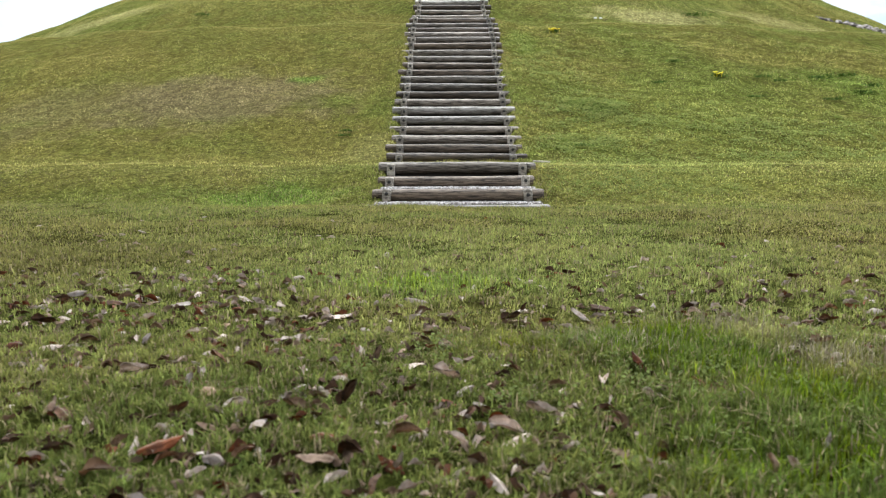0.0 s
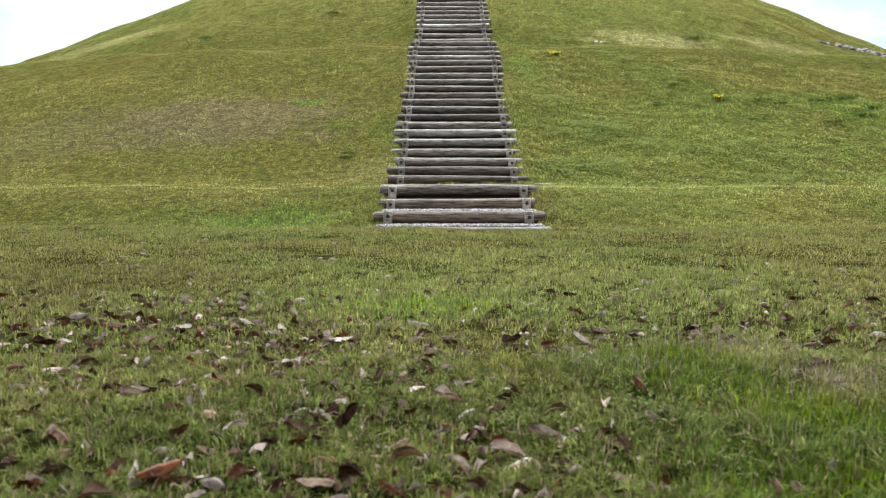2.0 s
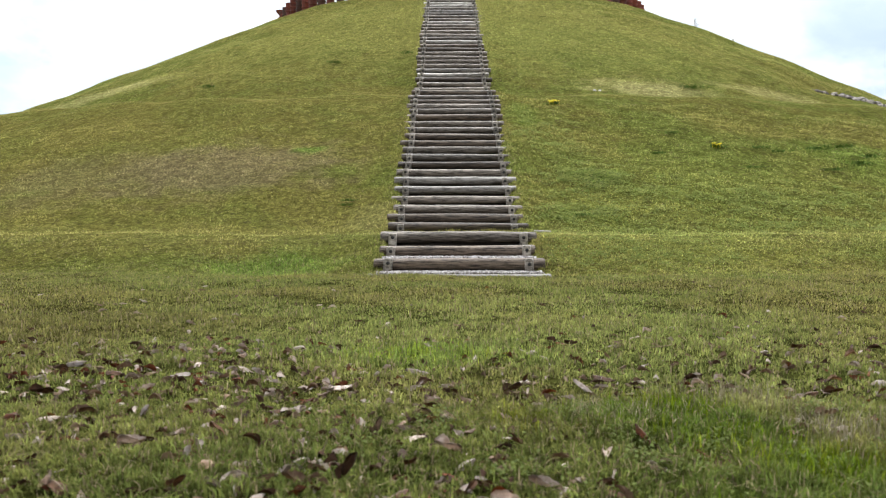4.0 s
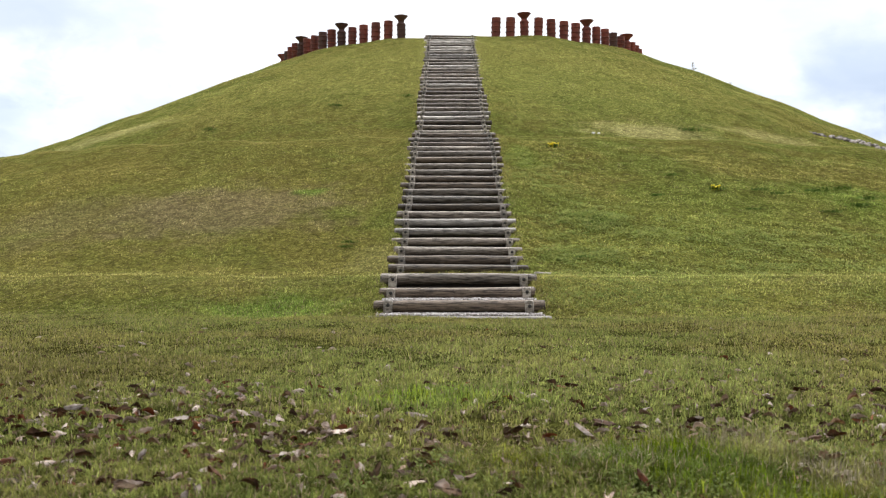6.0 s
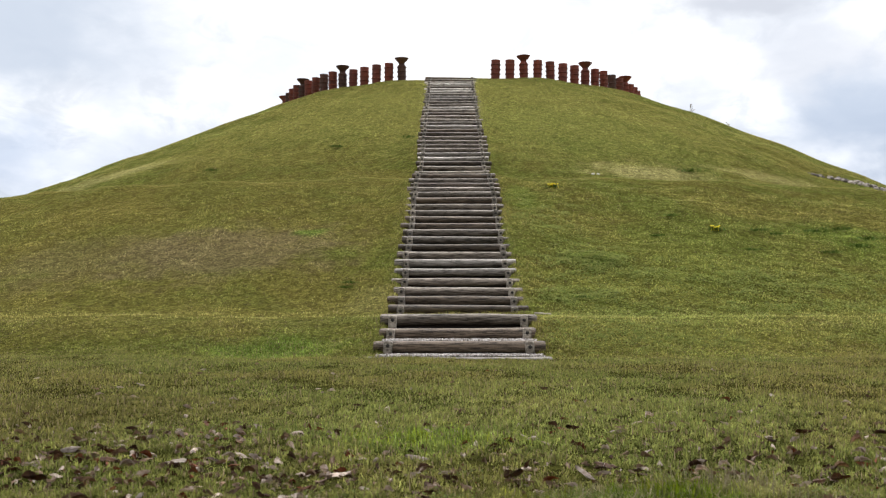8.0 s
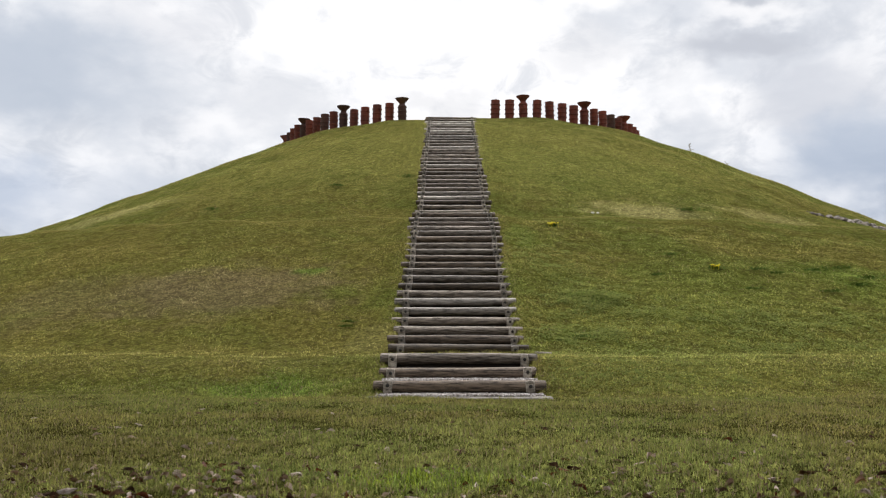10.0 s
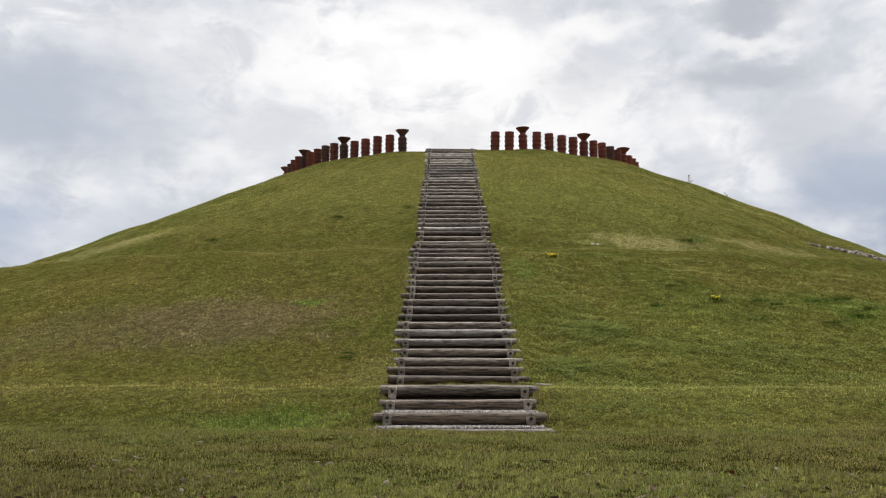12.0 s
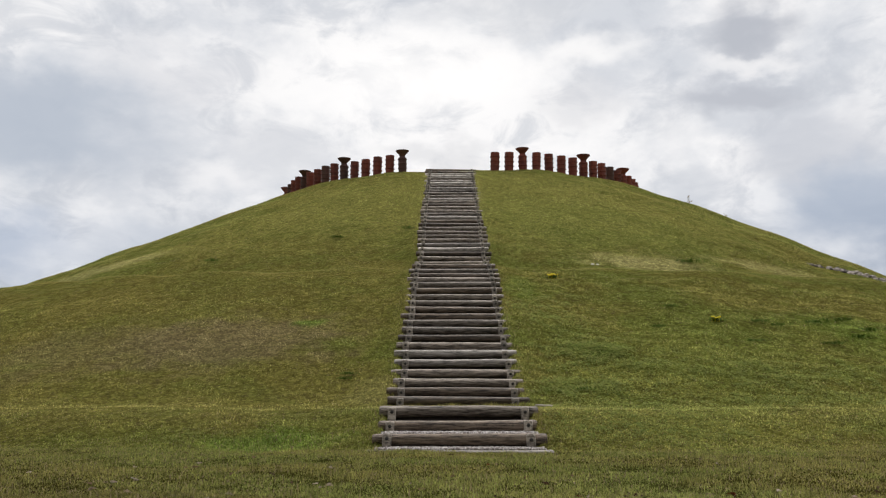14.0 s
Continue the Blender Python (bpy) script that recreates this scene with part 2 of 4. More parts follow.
def leaf_material(name, a, b):
    m, net = material(name)
    co = net.node("ShaderNodeTexCoord").outputs["Object"]
    rnd = net.node("ShaderNodeObjectInfo").outputs["Random"]
    isl = net.node("ShaderNodeNewGeometry").outputs["Random Per Island"]
    far = net.vec("ADD", co, net.node("ShaderNodeCombineXYZ", {2: net.math("MULTIPLY", rnd, 9.0)}).outputs[0])
    colour = net.mix(net.span(net.noise(far, 45, 5, .65), .35, .65), a, b)
    sep = net.node("ShaderNodeSeparateXYZ", {0: co})
    vein = net.span(net.math("ABSOLUTE", sep.outputs[1]), .0022, .0008)
    colour = net.mix(net.math("MULTIPLY", vein, .5), colour, (.30, .24, .17))
    colour = net.vary(colour, net.math("MULTIPLY", net.span(rnd, 0, 1, .7, 1.3), net.span(isl, 0, 1, .8, 1.2)))
    skin = net.skin(colour, .7, net.bump(net.noise(far, 160, 3), .001), **{"Specular IOR Level": .25})
    thin = net.node("ShaderNodeBsdfTranslucent", {"Color": net.vary(colour, 1.3)})
    net.out(net.node("ShaderNodeMixShader", {0: .38, 1: skin, 2: thin.outputs[0]}).outputs[0])
    return m


def plain_material(name, a, b, scale, rough=.7, thin=0.0):
    m, net = material(name)
    co = net.node("ShaderNodeTexCoord").outputs["Object"]
    rnd = net.node("ShaderNodeNewGeometry").outputs["Random Per Island"]
    colour = net.mix(net.span(net.noise(co, scale, 4), .35, .65), a, b)
    colour = net.vary(colour, net.span(rnd, 0, 1, .75, 1.25))
    glow = net.node("ShaderNodeBsdfTranslucent", {"Color": net.vary(colour, 1.25)}).outputs[0]
    net.out(net.node("ShaderNodeMixShader", {0: thin, 1: net.skin(colour, rough, **{"Specular IOR Level": .1}), 2: glow}).outputs[0])
    return m


# lawn turf is the darkened copy: shade among the blades goes into its colour
TURF, MOUND_TURF = turf_material("shaded_lawn_turf", .43), turf_material("mound_turf", 1.1)
LAWN = blade_material("lawn_blades", .15, 1.50, .64, 1.36, .93)
SLOPE = blade_material("slope_blades", .07, 1.6, .84, 1.16, .93)
WOODS = [wood_material("weathered_log", (.024, .016, .010), (.26, .215, .172), 1.0), wood_material("dark_log", (.020, .013, .008), (.175, .130, .093), .9),
         wood_material("bleached_log", (.105, .088, .072), (.38, .34, .298), 1.12)]
STAKE = wood_material("stake_wood", (.085, .068, .052), (.28, .245, .20), 1.25)
HOLE, net = material("bolt_hole")
net.out(net.skin((.02, .017, .014, 1), .7))
GRAVEL = stone_material("gravel", ((.26, .225, .205), (.64, .60, .57), (.15, .125, .11)), 60)
# fill toned extra dark, so its colour carries shade between the logs
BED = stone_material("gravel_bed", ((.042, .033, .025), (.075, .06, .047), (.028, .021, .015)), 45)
ROCK = stone_material("paving_stone", ((.09, .074, .062), (.40, .345, .30), (.06, .048, .04)), 12, True)
CHALK = stone_material("pale_stone", ((.55, .52, .49), (.70, .68, .65), (.40, .37, .34)), 12)
CLAYS = [clay_material("red_clay", (.215, .048, .028), (.135, .034, .022)), clay_material("brown_clay", (.105, .042, .030), (.068, .033, .025))]
LEAVES = [leaf_material("pale_leaf", (.54, .455, .395), (.33, .25, .20)), leaf_material("brown_leaf", (.125, .058, .026), (.060, .029, .014)),
          leaf_material("russet_leaf", (.19, .056, .016), (.085, .028, .011)), leaf_material("tan_leaf", (.33, .22, .145), (.18, .11, .068))]
PETAL = plain_material("yellow_petals", (.82, .70, .03), (.74, .58, .02), 60)
WEED = plain_material("weed_leaves", (.065, .115, .018), (.095, .150, .028), 20, .8, .35)
CLOVER = plain_material("clover_leaves", (.088, .112, .024), (.118, .138, .036), 30, .8, .35)
TUFT = blade_material("tuft_blades", .06, 2.3, .8, 1.2, .93)
RANK = blade_material("rank_blades", .04, 1.75, .6, 1.4, 1.1)
BANKWEED = plain_material("bank_weeds", (.158, .192, .046), (.205, .222, .062), 6, .8, .45)
SEED = plain_material("seed_heads", (.33, .275, .19), (.25, .215, .12), 25, .9)
STALK = plain_material("dry_stalk", (.15, .12, .06), (.24, .19, .10), 20)

# ------------------------------------------------------------------ land: ground sheet and three-tiered round mound
PROFILE_R = np.array([0, 6, 9.2, 10.2, 11.0, 24.4, 24.9, 27.0, 28.1, 36.3, 36.8, 37.7, 38.1, 38.7, 39.35, 40.0, 41.5, 9000.])
PROFILE_Z = np.array([11.2, 11.17, 11.1, 10.93, 10.6, 4.45, 4.34, 4.07, 3.755, .56, .50, .50, .40, .19, .0, -.04, -.08, -.08])
STEPS_R = np.arange(0, 44, .05)
STEPS_Z = np.convolve(np.pad(np.interp(STEPS_R, PROFILE_R, PROFILE_Z), 10, mode="edge"), np.hanning(23)[1:-1] / np.hanning(23).sum(), mode="valid")


def undulation(x, y):
    near = .010 * np.sin(1.9 * x + .7 * y + 1) + .008 * np.sin(2.7 * y - 1.1 * x) + .006 * np.sin(5.1 * x + 3.3 * y + 2)
    return near


def ease(v, a, b):
    u = np.clip((v - a) / (b - a), 0, 1)
    return u * u * (3 - 2 * u)


def shoulder(x, y):
    """Turf banked up against the ends of the logs on both sides of the stairway."""
    d = np.abs(x - .222 - .0045 * (y - 12.3))
    along = ease(y, 12.15, 12.5) * (1 - ease(y, 13.5, 14.2)) + ease(y, 15.0, 15.4) * (1 - ease(y, 24.2, 25)) + ease(y, 26.5, 27.2) * (1 - ease(y, 39.0, 40.8))
    cut = ease(y, 12.3, 12.5) * (1 - ease(y, 13.5, 13.7)) + ease(y, 15.15, 15.4) * (1 - ease(y, 24.2, 24.5)) + ease(y, 26.8, 27.2) * (1 - ease(y, 40.5, 41))
    return -.10 * cut * (1 - ease(d, .90, .98)) + (.085 + .03 * ease(y, 26, 29)) * along * ease(d, .97, 1.09) * (1 - ease(d, 1.18, 2.0))


def tussocks(x, y):
    """Low cushions of rank turf on the slopes beside the stairway."""
    r = np.hypot(x - CX, y - CY)
    there = (ease(x, 1.5, 2.4) + .4 * ease(-x, 1.2, 2.5)) * (1 - ease(r, 35.6, 36.2)) * ease(r, 27.8, 28.6)
    lump = np.sin(5.3 * x + 2.1 * y + 1.4 * np.sin(1.7 * y)) * np.sin(6.7 * y - 2.4 * x + 1.2 * np.sin(2.3 * x)) + .5 * np.sin(2.2 * x - 3.1 * y)
    return .024 * there * lump


def mound_z(x, y):
    m = np.interp(np.hypot(x - CX, y - CY), STEPS_R, STEPS_Z)
    m = m + .028 * np.clip(x, 0, 14) * np.clip((m - 5) / 4, 0, 1)
    b = np.clip((m - .2) / 2, 0, 1)
    m = m + shoulder(x, y) + tussocks(x, y)
    return m + undulation(x, y) + b * (.035 * np.sin(.9 * x + 1.3 * y) + .03 * np.sin(1.7 * x - .8 * y + 2))


def surface(x, y):
    return np.maximum(mound_z(x, y), undulation(x, y))


def mesh_of(name, verts, tris, mat, smooth=False):
    """A mesh of triangles from arrays."""
    me = bpy.data.meshes.new(name)
    verts, tris = np.asarray(verts, np.float32), np.asarray(tris, np.int32)
    me.vertices.add(len(verts))
    me.vertices.foreach_set("co", verts.ravel())
    me.loops.add(tris.size)
    me.loops.foreach_set("vertex_index", tris.ravel())
    me.polygons.add(len(tris))
    me.polygons.foreach_set("loop_start", np.arange(0, tris.size, 3, dtype=np.int32))
    me.polygons.foreach_set("use_smooth", np.full(len(tris), smooth))
    me.update(calc_edges=True)
    me.materials.append(mat)
    return me


def grid_tris(nu, nv, wrap=False):
    """Triangles of a grid of nu rows and nv columns."""
    i, j = np.meshgrid(np.arange(nu - 1), np.arange(nv if wrap else nv - 1), indexing="ij")
    i, j = i.ravel(), j.ravel()
    k = (j + 1) % nv
    a, b, c, d = i * nv + j, i * nv + k, (i + 1) * nv + k, (i + 1) * nv + j
    return np.concatenate([np.stack([a, b, c], 1), np.stack([a, c, d], 1)])


def build_land():
    far = 2500 * np.linspace(0, 1, 14)[1:] ** 2.2
    xs = np.concatenate([-(far[::-1] + 60), np.linspace(-60, 60, 301), far + 60])
    ys = np.concatenate([-(far[::-1] + 30), np.linspace(-30, 110, 351), far + 110])
    gx, gy = np.meshgrid(xs, ys, indexing="ij")
    gz = undulation(gx, gy) * np.exp(-np.hypot(gx, gy - 20) / 120)
    inside = np.hypot(gx - CX, gy - CY) < 37
    gz = np.where(inside, -.3, gz)
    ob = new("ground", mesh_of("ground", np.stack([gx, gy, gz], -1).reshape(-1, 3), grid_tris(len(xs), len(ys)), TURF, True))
    tagged(ob, "flat short lawn strewn with fallen leaves", "ground", kind="structure")
    rr = np.unique(np.concatenate([np.linspace(.01, 27, 110), np.linspace(27, 41.5, 120), PROFILE_R[:-1].clip(.01), PROFILE_R[1:-1] - .12, PROFILE_R[1:-1] + .12]))
    th = np.concatenate([np.arange(-.38, -.18, .006), np.arange(-.18, .13, .0028), np.arange(.13, .38, .005), np.linspace(.38, 2 * math.pi - .38, 240, endpoint=False)])
    r, a = np.meshgrid(rr, th, indexing="ij")
    x, y = CX + r * np.sin(a), CY - r * np.cos(a)
    verts = np.stack([x, y, mound_z(x, y)], -1).reshape(-1, 3)
    ob = new("mound", mesh_of("mound", verts, grid_tris(len(rr), len(th), True), MOUND_TURF, True))
    tagged(ob, "round three-tiered burial mound covered with short grass", "mound", kind="structure")


build_land()

# ------------------------------------------------------------------ small mesh kit


def part(name, bm, mat, parent=None, label=""):
    """Links a bmesh as one mesh object under a thing or a part."""
    me = bpy.data.meshes.new(name)
    bmesh.ops.recalc_face_normals(bm, faces=bm.faces)
    for f in bm.faces:
        f.smooth = True
    bm.to_mesh(me)
    bm.free()
    me.materials.append(mat)
    return hang(name, me, parent, label)


def hang(name, me, parent=None, label=""):
    ob = new(name, me)
    ob.parent = parent
    return tagged(ob, label)


def lathe(bm, rows, sides=20, wobble=0.0, seed=0, close=False):
    """A turned form from (radius, height) rows round the z axis."""
    rng = random.Random(seed)
    rings = []
    for r, z in rows:
        rings.append([bm.verts.new((r * (1 + wobble * rng.uniform(-1, 1)) * math.cos(2 * math.pi * k / sides),
                                    r * (1 + wobble * rng.uniform(-1, 1)) * math.sin(2 * math.pi * k / sides), z)) for k in range(sides)])
    for a, b in zip(rings, rings[1:]):
        for k in range(sides):
            bm.faces.new((a[k], a[(k + 1) % sides], b[(k + 1) % sides], b[k]))
    if close:
        bm.faces.new(rings[0]), bm.faces.new(rings[-1])


# ------------------------------------------------------------------ log stairway


def log_mesh(length, radius, seed):
    """A round log along x: slightly bent, tapered and lumpy, with worn ends."""
    rng = random.Random(seed)
    bm = bmesh.new()
    n, sides = 13, 18
    bend, taper, ph = rng.uniform(-.012, .012), rng.uniform(-.06, .06), rng.uniform(0, 6)
    rings = []
    stops = [-.5, -.496, -.485] + [-.46 + .92 * k / (n - 1) for k in range(n)] + [.485, .496, .5]
    for s in stops:
        edge = .5 - abs(s)
        r = radius * (1 + taper * s * 2 + .025 * math.sin(9 * s + ph)) * (.80 if edge == 0 else .93 if edge < .01 else 1)
        ring = []
        for k in range(sides):
            a = 2 * math.pi * k / sides
            lump = 1 + .04 * math.sin(3 * a + ph + 4 * s) + .02 * math.sin(8 * a + 2 * ph + 1.5 * s) + rng.uniform(-.014, .014)
            ring.append(bm.verts.new((s * length, r * lump * math.cos(a), r * lump * math.sin(a) + bend * math.cos(3.1 * s))))
        rings.append(ring)
    for a, b in zip(rings, rings[1:]):
        for k in range(sides):
            bm.faces.new((a[k], a[(k + 1) % sides], b[(k + 1) % sides], b[k]))
    bm.faces.new(rings[0]), bm.faces.new(rings[-1])
    for _ in range(rng.randint(1, 3)):
        x, a = rng.uniform(-.4, .4) * length, rng.uniform(-.6, 2.2)
        m = Matrix.Translation((x, -radius * .93 * math.cos(a), radius * .93 * math.sin(a)))
        bmesh.ops.create_icosphere(bm, subdivisions=1, radius=radius * .2, matrix=m @ Matrix.Diagonal((1.3, .8, 1, 1)))
    return bm


def finish_mesh(name, bm, mat):
    me = bpy.data.meshes.new(name)
    bmesh.ops.recalc_face_normals(bm, faces=bm.faces)
    for f in bm.faces:
        f.smooth = True
    bm.to_mesh(me)
    bm.free()
    me.materials.append(mat)
    return me


def stake_bm(height, seed):
    """A half-round stake, sawn on top, standing on z = 0 and reaching a little into the soil."""
    rng = random.Random(seed)
    bm = bmesh.new()
    w, d = .060, .05
    rows = []
    for z, s in ((-.06, .9), (0, 1), (height * .6, 1.02), (height - .012, 1.0), (height, .86)):
        ring = [bm.verts.new((s * w * math.cos(a) * (1 + rng.uniform(-.04, .04)), s * (-d * math.sin(a) if math.sin(a) > 0 else .008), z + rng.uniform(-.004, .004)))
                for a in [math.pi * k / 7 for k in range(8)] + [math.pi * 1.5]]
        rows.append(ring)
    for a, b in zip(rows, rows[1:]):
        for k in range(len(a)):
            bm.faces.new((a[k], a[(k + 1) % len(a)], b[(k + 1) % len(a)], b[k]))
    bm.faces.new(rows[0]), bm.faces.new(rows[-1])
    return bm


def hole_bm():
    bm = bmesh.new()
    bmesh.ops.create_cone(bm, cap_ends=True, segments=12, radius1=.026, radius2=.024, depth=.014, matrix=Matrix.Rotation(radians(90), 4, "X"))
    return bm


def bed_bm(width, depth, height, seed):
    """The packed fill behind a log: a slab with an uneven top."""
    rng = random.Random(seed)
    bm = bmesh.new()
    nx, ny = 12, 4
    top = [[bm.verts.new((width * (i / nx - .5), depth * j / ny, height + rng.uniform(-.008, .006))) for j in range(ny + 1)] for i in range(nx + 1)]
    low = [[bm.verts.new((width * (i / nx - .5), depth * j / ny, -.12)) for j in range(ny + 1)] for i in range(nx + 1)]
    for i in range(nx):
        for j in range(ny):
            bm.faces.new((top[i][j], top[i + 1][j], top[i + 1][j + 1], top[i][j + 1]))
    for i in range(nx):
        bm.faces.new((top[i][0], low[i][0], low[i + 1][0], top[i + 1][0]))
        bm.faces.new((top[i][ny], top[i + 1][ny], low[i + 1][ny], low[i][ny]))
    for j in range(ny):
        bm.faces.new((top[0][j], top[0][j + 1], low[0][j + 1], low[0][j]))
        bm.faces.new((top[nx][j], low[nx][j], low[nx][j + 1], top[nx][j + 1]))
    return bm


def pebbles(width, depth, height, count, seed, size=(.007, .018)):
    """Loose gravel on a tread, one joined heap of small stones."""
    rng = np.random.default_rng(seed)
    t = (1 + 5 ** .5) / 2
    ico = np.array([(-1, t, 0), (1, t, 0), (-1, -t, 0), (1, -t, 0), (0, -1, t), (0, 1, t), (0, -1, -t), (0, 1, -t), (t, 0, -1), (t, 0, 1), (-t, 0, -1), (-t, 0, 1)]) / 1.9
    faces = np.array([(0, 11, 5), (0, 5, 1), (0, 1, 7), (0, 7, 10), (0, 10, 11), (1, 5, 9), (5, 11, 4), (11, 10, 2), (10, 7, 6), (7, 1, 8),
                      (3, 9, 4), (3, 4, 2), (3, 2, 6), (3, 6, 8), (3, 8, 9), (4, 9, 5), (2, 4, 11), (6, 2, 10), (8, 6, 7), (9, 8, 1)])
    s = rng.uniform(*size, (count, 1, 1)) * rng.uniform(.7, 1.3, (count, 1, 3)) * rng.uniform(.85, 1.15, (count, 12, 1))
    c = np.stack([rng.uniform(-.5, .5, count) * width, rng.uniform(.02, 1, count) * depth, height + rng.uniform(-.002, .014, count)], 1)
    verts = ico[None] * s + c[:, None]
    tris = faces[None] + 12 * np.arange(count)[:, None, None]
    return mesh_of("gravel", verts.reshape(-1, 3), tris.reshape(-1, 3), GRAVEL)


POST = .95          # half distance between the stakes
HOLE_ME = finish_mesh("bolt_hole", hole_bm(), HOLE)
STAKES = [finish_mesh("stake", stake_bm(.185, s), STAKE) for s in range(4)]
LOGS = {(k, w): finish_mesh("log", log_mesh(2.2 + .06 * (k % 3), .070 + .004 * (k % 2), 40 + k), WOODS[w]) for k in range(6) for w in range(3)}
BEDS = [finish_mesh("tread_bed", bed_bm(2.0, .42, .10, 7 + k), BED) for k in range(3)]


def stair_x(y):
    return .222 + .0045 * (y - 12.3)


def log_step(y, top, mesh, label, group, bed=None, gravel=0, lean=0.0, reach=0.0, seed=0, radius=.072):
    """One step: a log held by two stakes, with packed fill behind it. Its base lies a log's thickness below its top."""
    rng = random.Random(seed)
    step = tagged(new("log_step"), label, "step", group)
    base = top - 2 * radius
    step.matrix_world = pose(stair_x(y) + reach, y, base, 0, 0, .25)
    log = hang("log", mesh, step)
    log.matrix_basis = pose(0, radius, radius, rng.uniform(0, 360), lean, 0)
    for side in (-1, 1):
        st = hang("stake", STAKES[rng.randrange(4)], step)
        st.matrix_basis = pose(side * POST - reach + rng.uniform(-.02, .02), -.012, 2 * radius - .19 + rng.uniform(-.03, .012), rng.uniform(-3, 3), rng.uniform(-4, 4), 0)
        hole = hang("bolt_hole", HOLE_ME, st, "dark drilled bolt hole")
        hole.matrix_basis = pose(0, -.0475, .115 + rng.uniform(-.01, .01))
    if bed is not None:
        b = hang("tread_bed", bed, step, "packed gravelly soil toned dark for the shade between logs")
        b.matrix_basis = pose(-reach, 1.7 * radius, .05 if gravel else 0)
    if gravel:
        g = tagged(hang("gravel", pebbles(2.1, .50, 2 * radius - .002, gravel, seed), step, "loose pale grey gravel"), kind="stuff")
        g.matrix_basis = pose(-reach, radius + .04, 0)
    return step


def build_stairs():
    rng = random.Random(5)
    low, mid, high = "steps of the lowest flight", "steps of the middle flight", "steps of the upper flight"
    # kerb log, sunk flush in the lawn, with gravel behind it
    kerb = tagged(new("kerb_log", finish_mesh("kerb_log", log_mesh(2.42, .075, 3), wood_material("kerb_wood", (.09, .075, .06), (.30, .268, .23), 1.0))), "bleached grey log sunk flush in the lawn below gravel", "log")
    kerb.matrix_world = pose(stair_x(12.0) - .01, 11.97, -.045, 20, .2, .3)
    heap = new("gravel_bed", pebbles(2.2, .42, .03, 1800, 3))
    heap.location = (stair_x(12.2), 11.98, 0)
    tagged(heap, "pale grey gravel between kerb log and first step", "gravel", kind="stuff")
    for k, (y, top) in enumerate(((12.33, .21), (12.88, .37), (13.38, .555))):
        mesh = finish_mesh("log", log_mesh((2.32, 2.2, 2.29)[k], .080, 20 + k), WOODS[(1, 1, 0)[k]])
        log_step(y, top, mesh, "thick brown weathered log step with two stakes and gravel", low, BEDS[k], 1700 if k < 1 else 0, seed=k, radius=.079, reach=(0, -.02, 0)[k])
    sag = (.017, -.020, -.041, -.049, -.031, -.023, -.037, -.036, -.033, -.029, -.034, -.028, -.020, -.013, .018, .029, .017, 0, -.006, .010)
    for k in range(20):
        wood = 2 if k in (4, 5) else rng.choice((0, 0, 1))
        label = "bleached grey log step held by two stakes" if wood == 2 else "weathered grey-brown log step held by two stakes"
        log_step(15.1 + .467 * k, .67 + .181 * k + sag[k], LOGS[(rng.randrange(6), wood)], label, mid, BEDS[k % 3], 0, rng.uniform(-.25, .25), rng.uniform(-.03, .03), 100 + k)
    for k in range(30):
        wood = rng.choice((0, 0, 2, 1))
        label = ("weathered grey log step held by two stakes", "dark brown log step held by two stakes", "bleached grey log step held by two stakes")[wood]
        log_step(26.7 + .4966 * k, 4.58 + .219 * k, LOGS[(rng.randrange(6), wood)], label, high, BEDS[k % 3], 0, rng.uniform(-.5, .5), rng.uniform(-.04, .04), 200 + k)


build_stairs()

# ------------------------------------------------------------------ clay cylinders round the summit


def haniwa(flared, mat, seed):
    """A hollow clay cylinder with raised bands; the flared kind carries a trumpet mouth on a neck."""
    thing = new("clay_trumpet_jar" if flared else "clay_cylinder")
    bm = bmesh.new()
    h, r = .82, .195
    rows = [(r * .98, -.05), (r * .97, .2), (r, .45), (r * 1.0, .66)]
    rows += [(r * .93, .70), (r * .62, .76), (r * .56, .79)] if flared else [(r * 1.02, h - .03), (r * 1.06, h), (r * .98, h + .005), (r * .9, h - .02), (r * .86, .3), (r * .86, .0)]
    lathe(bm, rows, 24, .006, seed)
    part("body", bm, mat, thing)
    for z in (.20, .41, .62):
        bm = bmesh.new()
        lathe(bm, [(r * .97, z - .026), (r * 1.14, z - .018), (r * 1.165, z), (r * 1.14, z + .016), (r * .97, z + .026)], 24, .006, seed + 1)
        part("band", bm, mat, thing)
    if flared:
        bm = bmesh.new()
        lathe(bm, [(r * .54, .775), (r * .68, .80), (r * .85, .86), (r * 1.25, .94), (r * 1.62, 1.03), (r * 1.66, 1.045), (r * 1.58, 1.045), (r * 1.15, .96), (r * .7, .86), (r * .42, .79)], 24, .006, seed + 2)
        part("mouth", bm, mat, thing)
        bm = bmesh.new()
        lathe(bm, [(r * .56, .775), (r * .70, .783), (r * .70, .797), (r * .60, .805)], 24, .006, seed + 3)
        part("neck_ring", bm, mat, thing)
    return tagged(thing, "tall red-brown clay jar with flared trumpet mouth" if flared else "banded red-brown hollow clay cylinder standing on turf", "clay jar" if flared else "clay cylinder",
                  "clay cylinders round the summit")


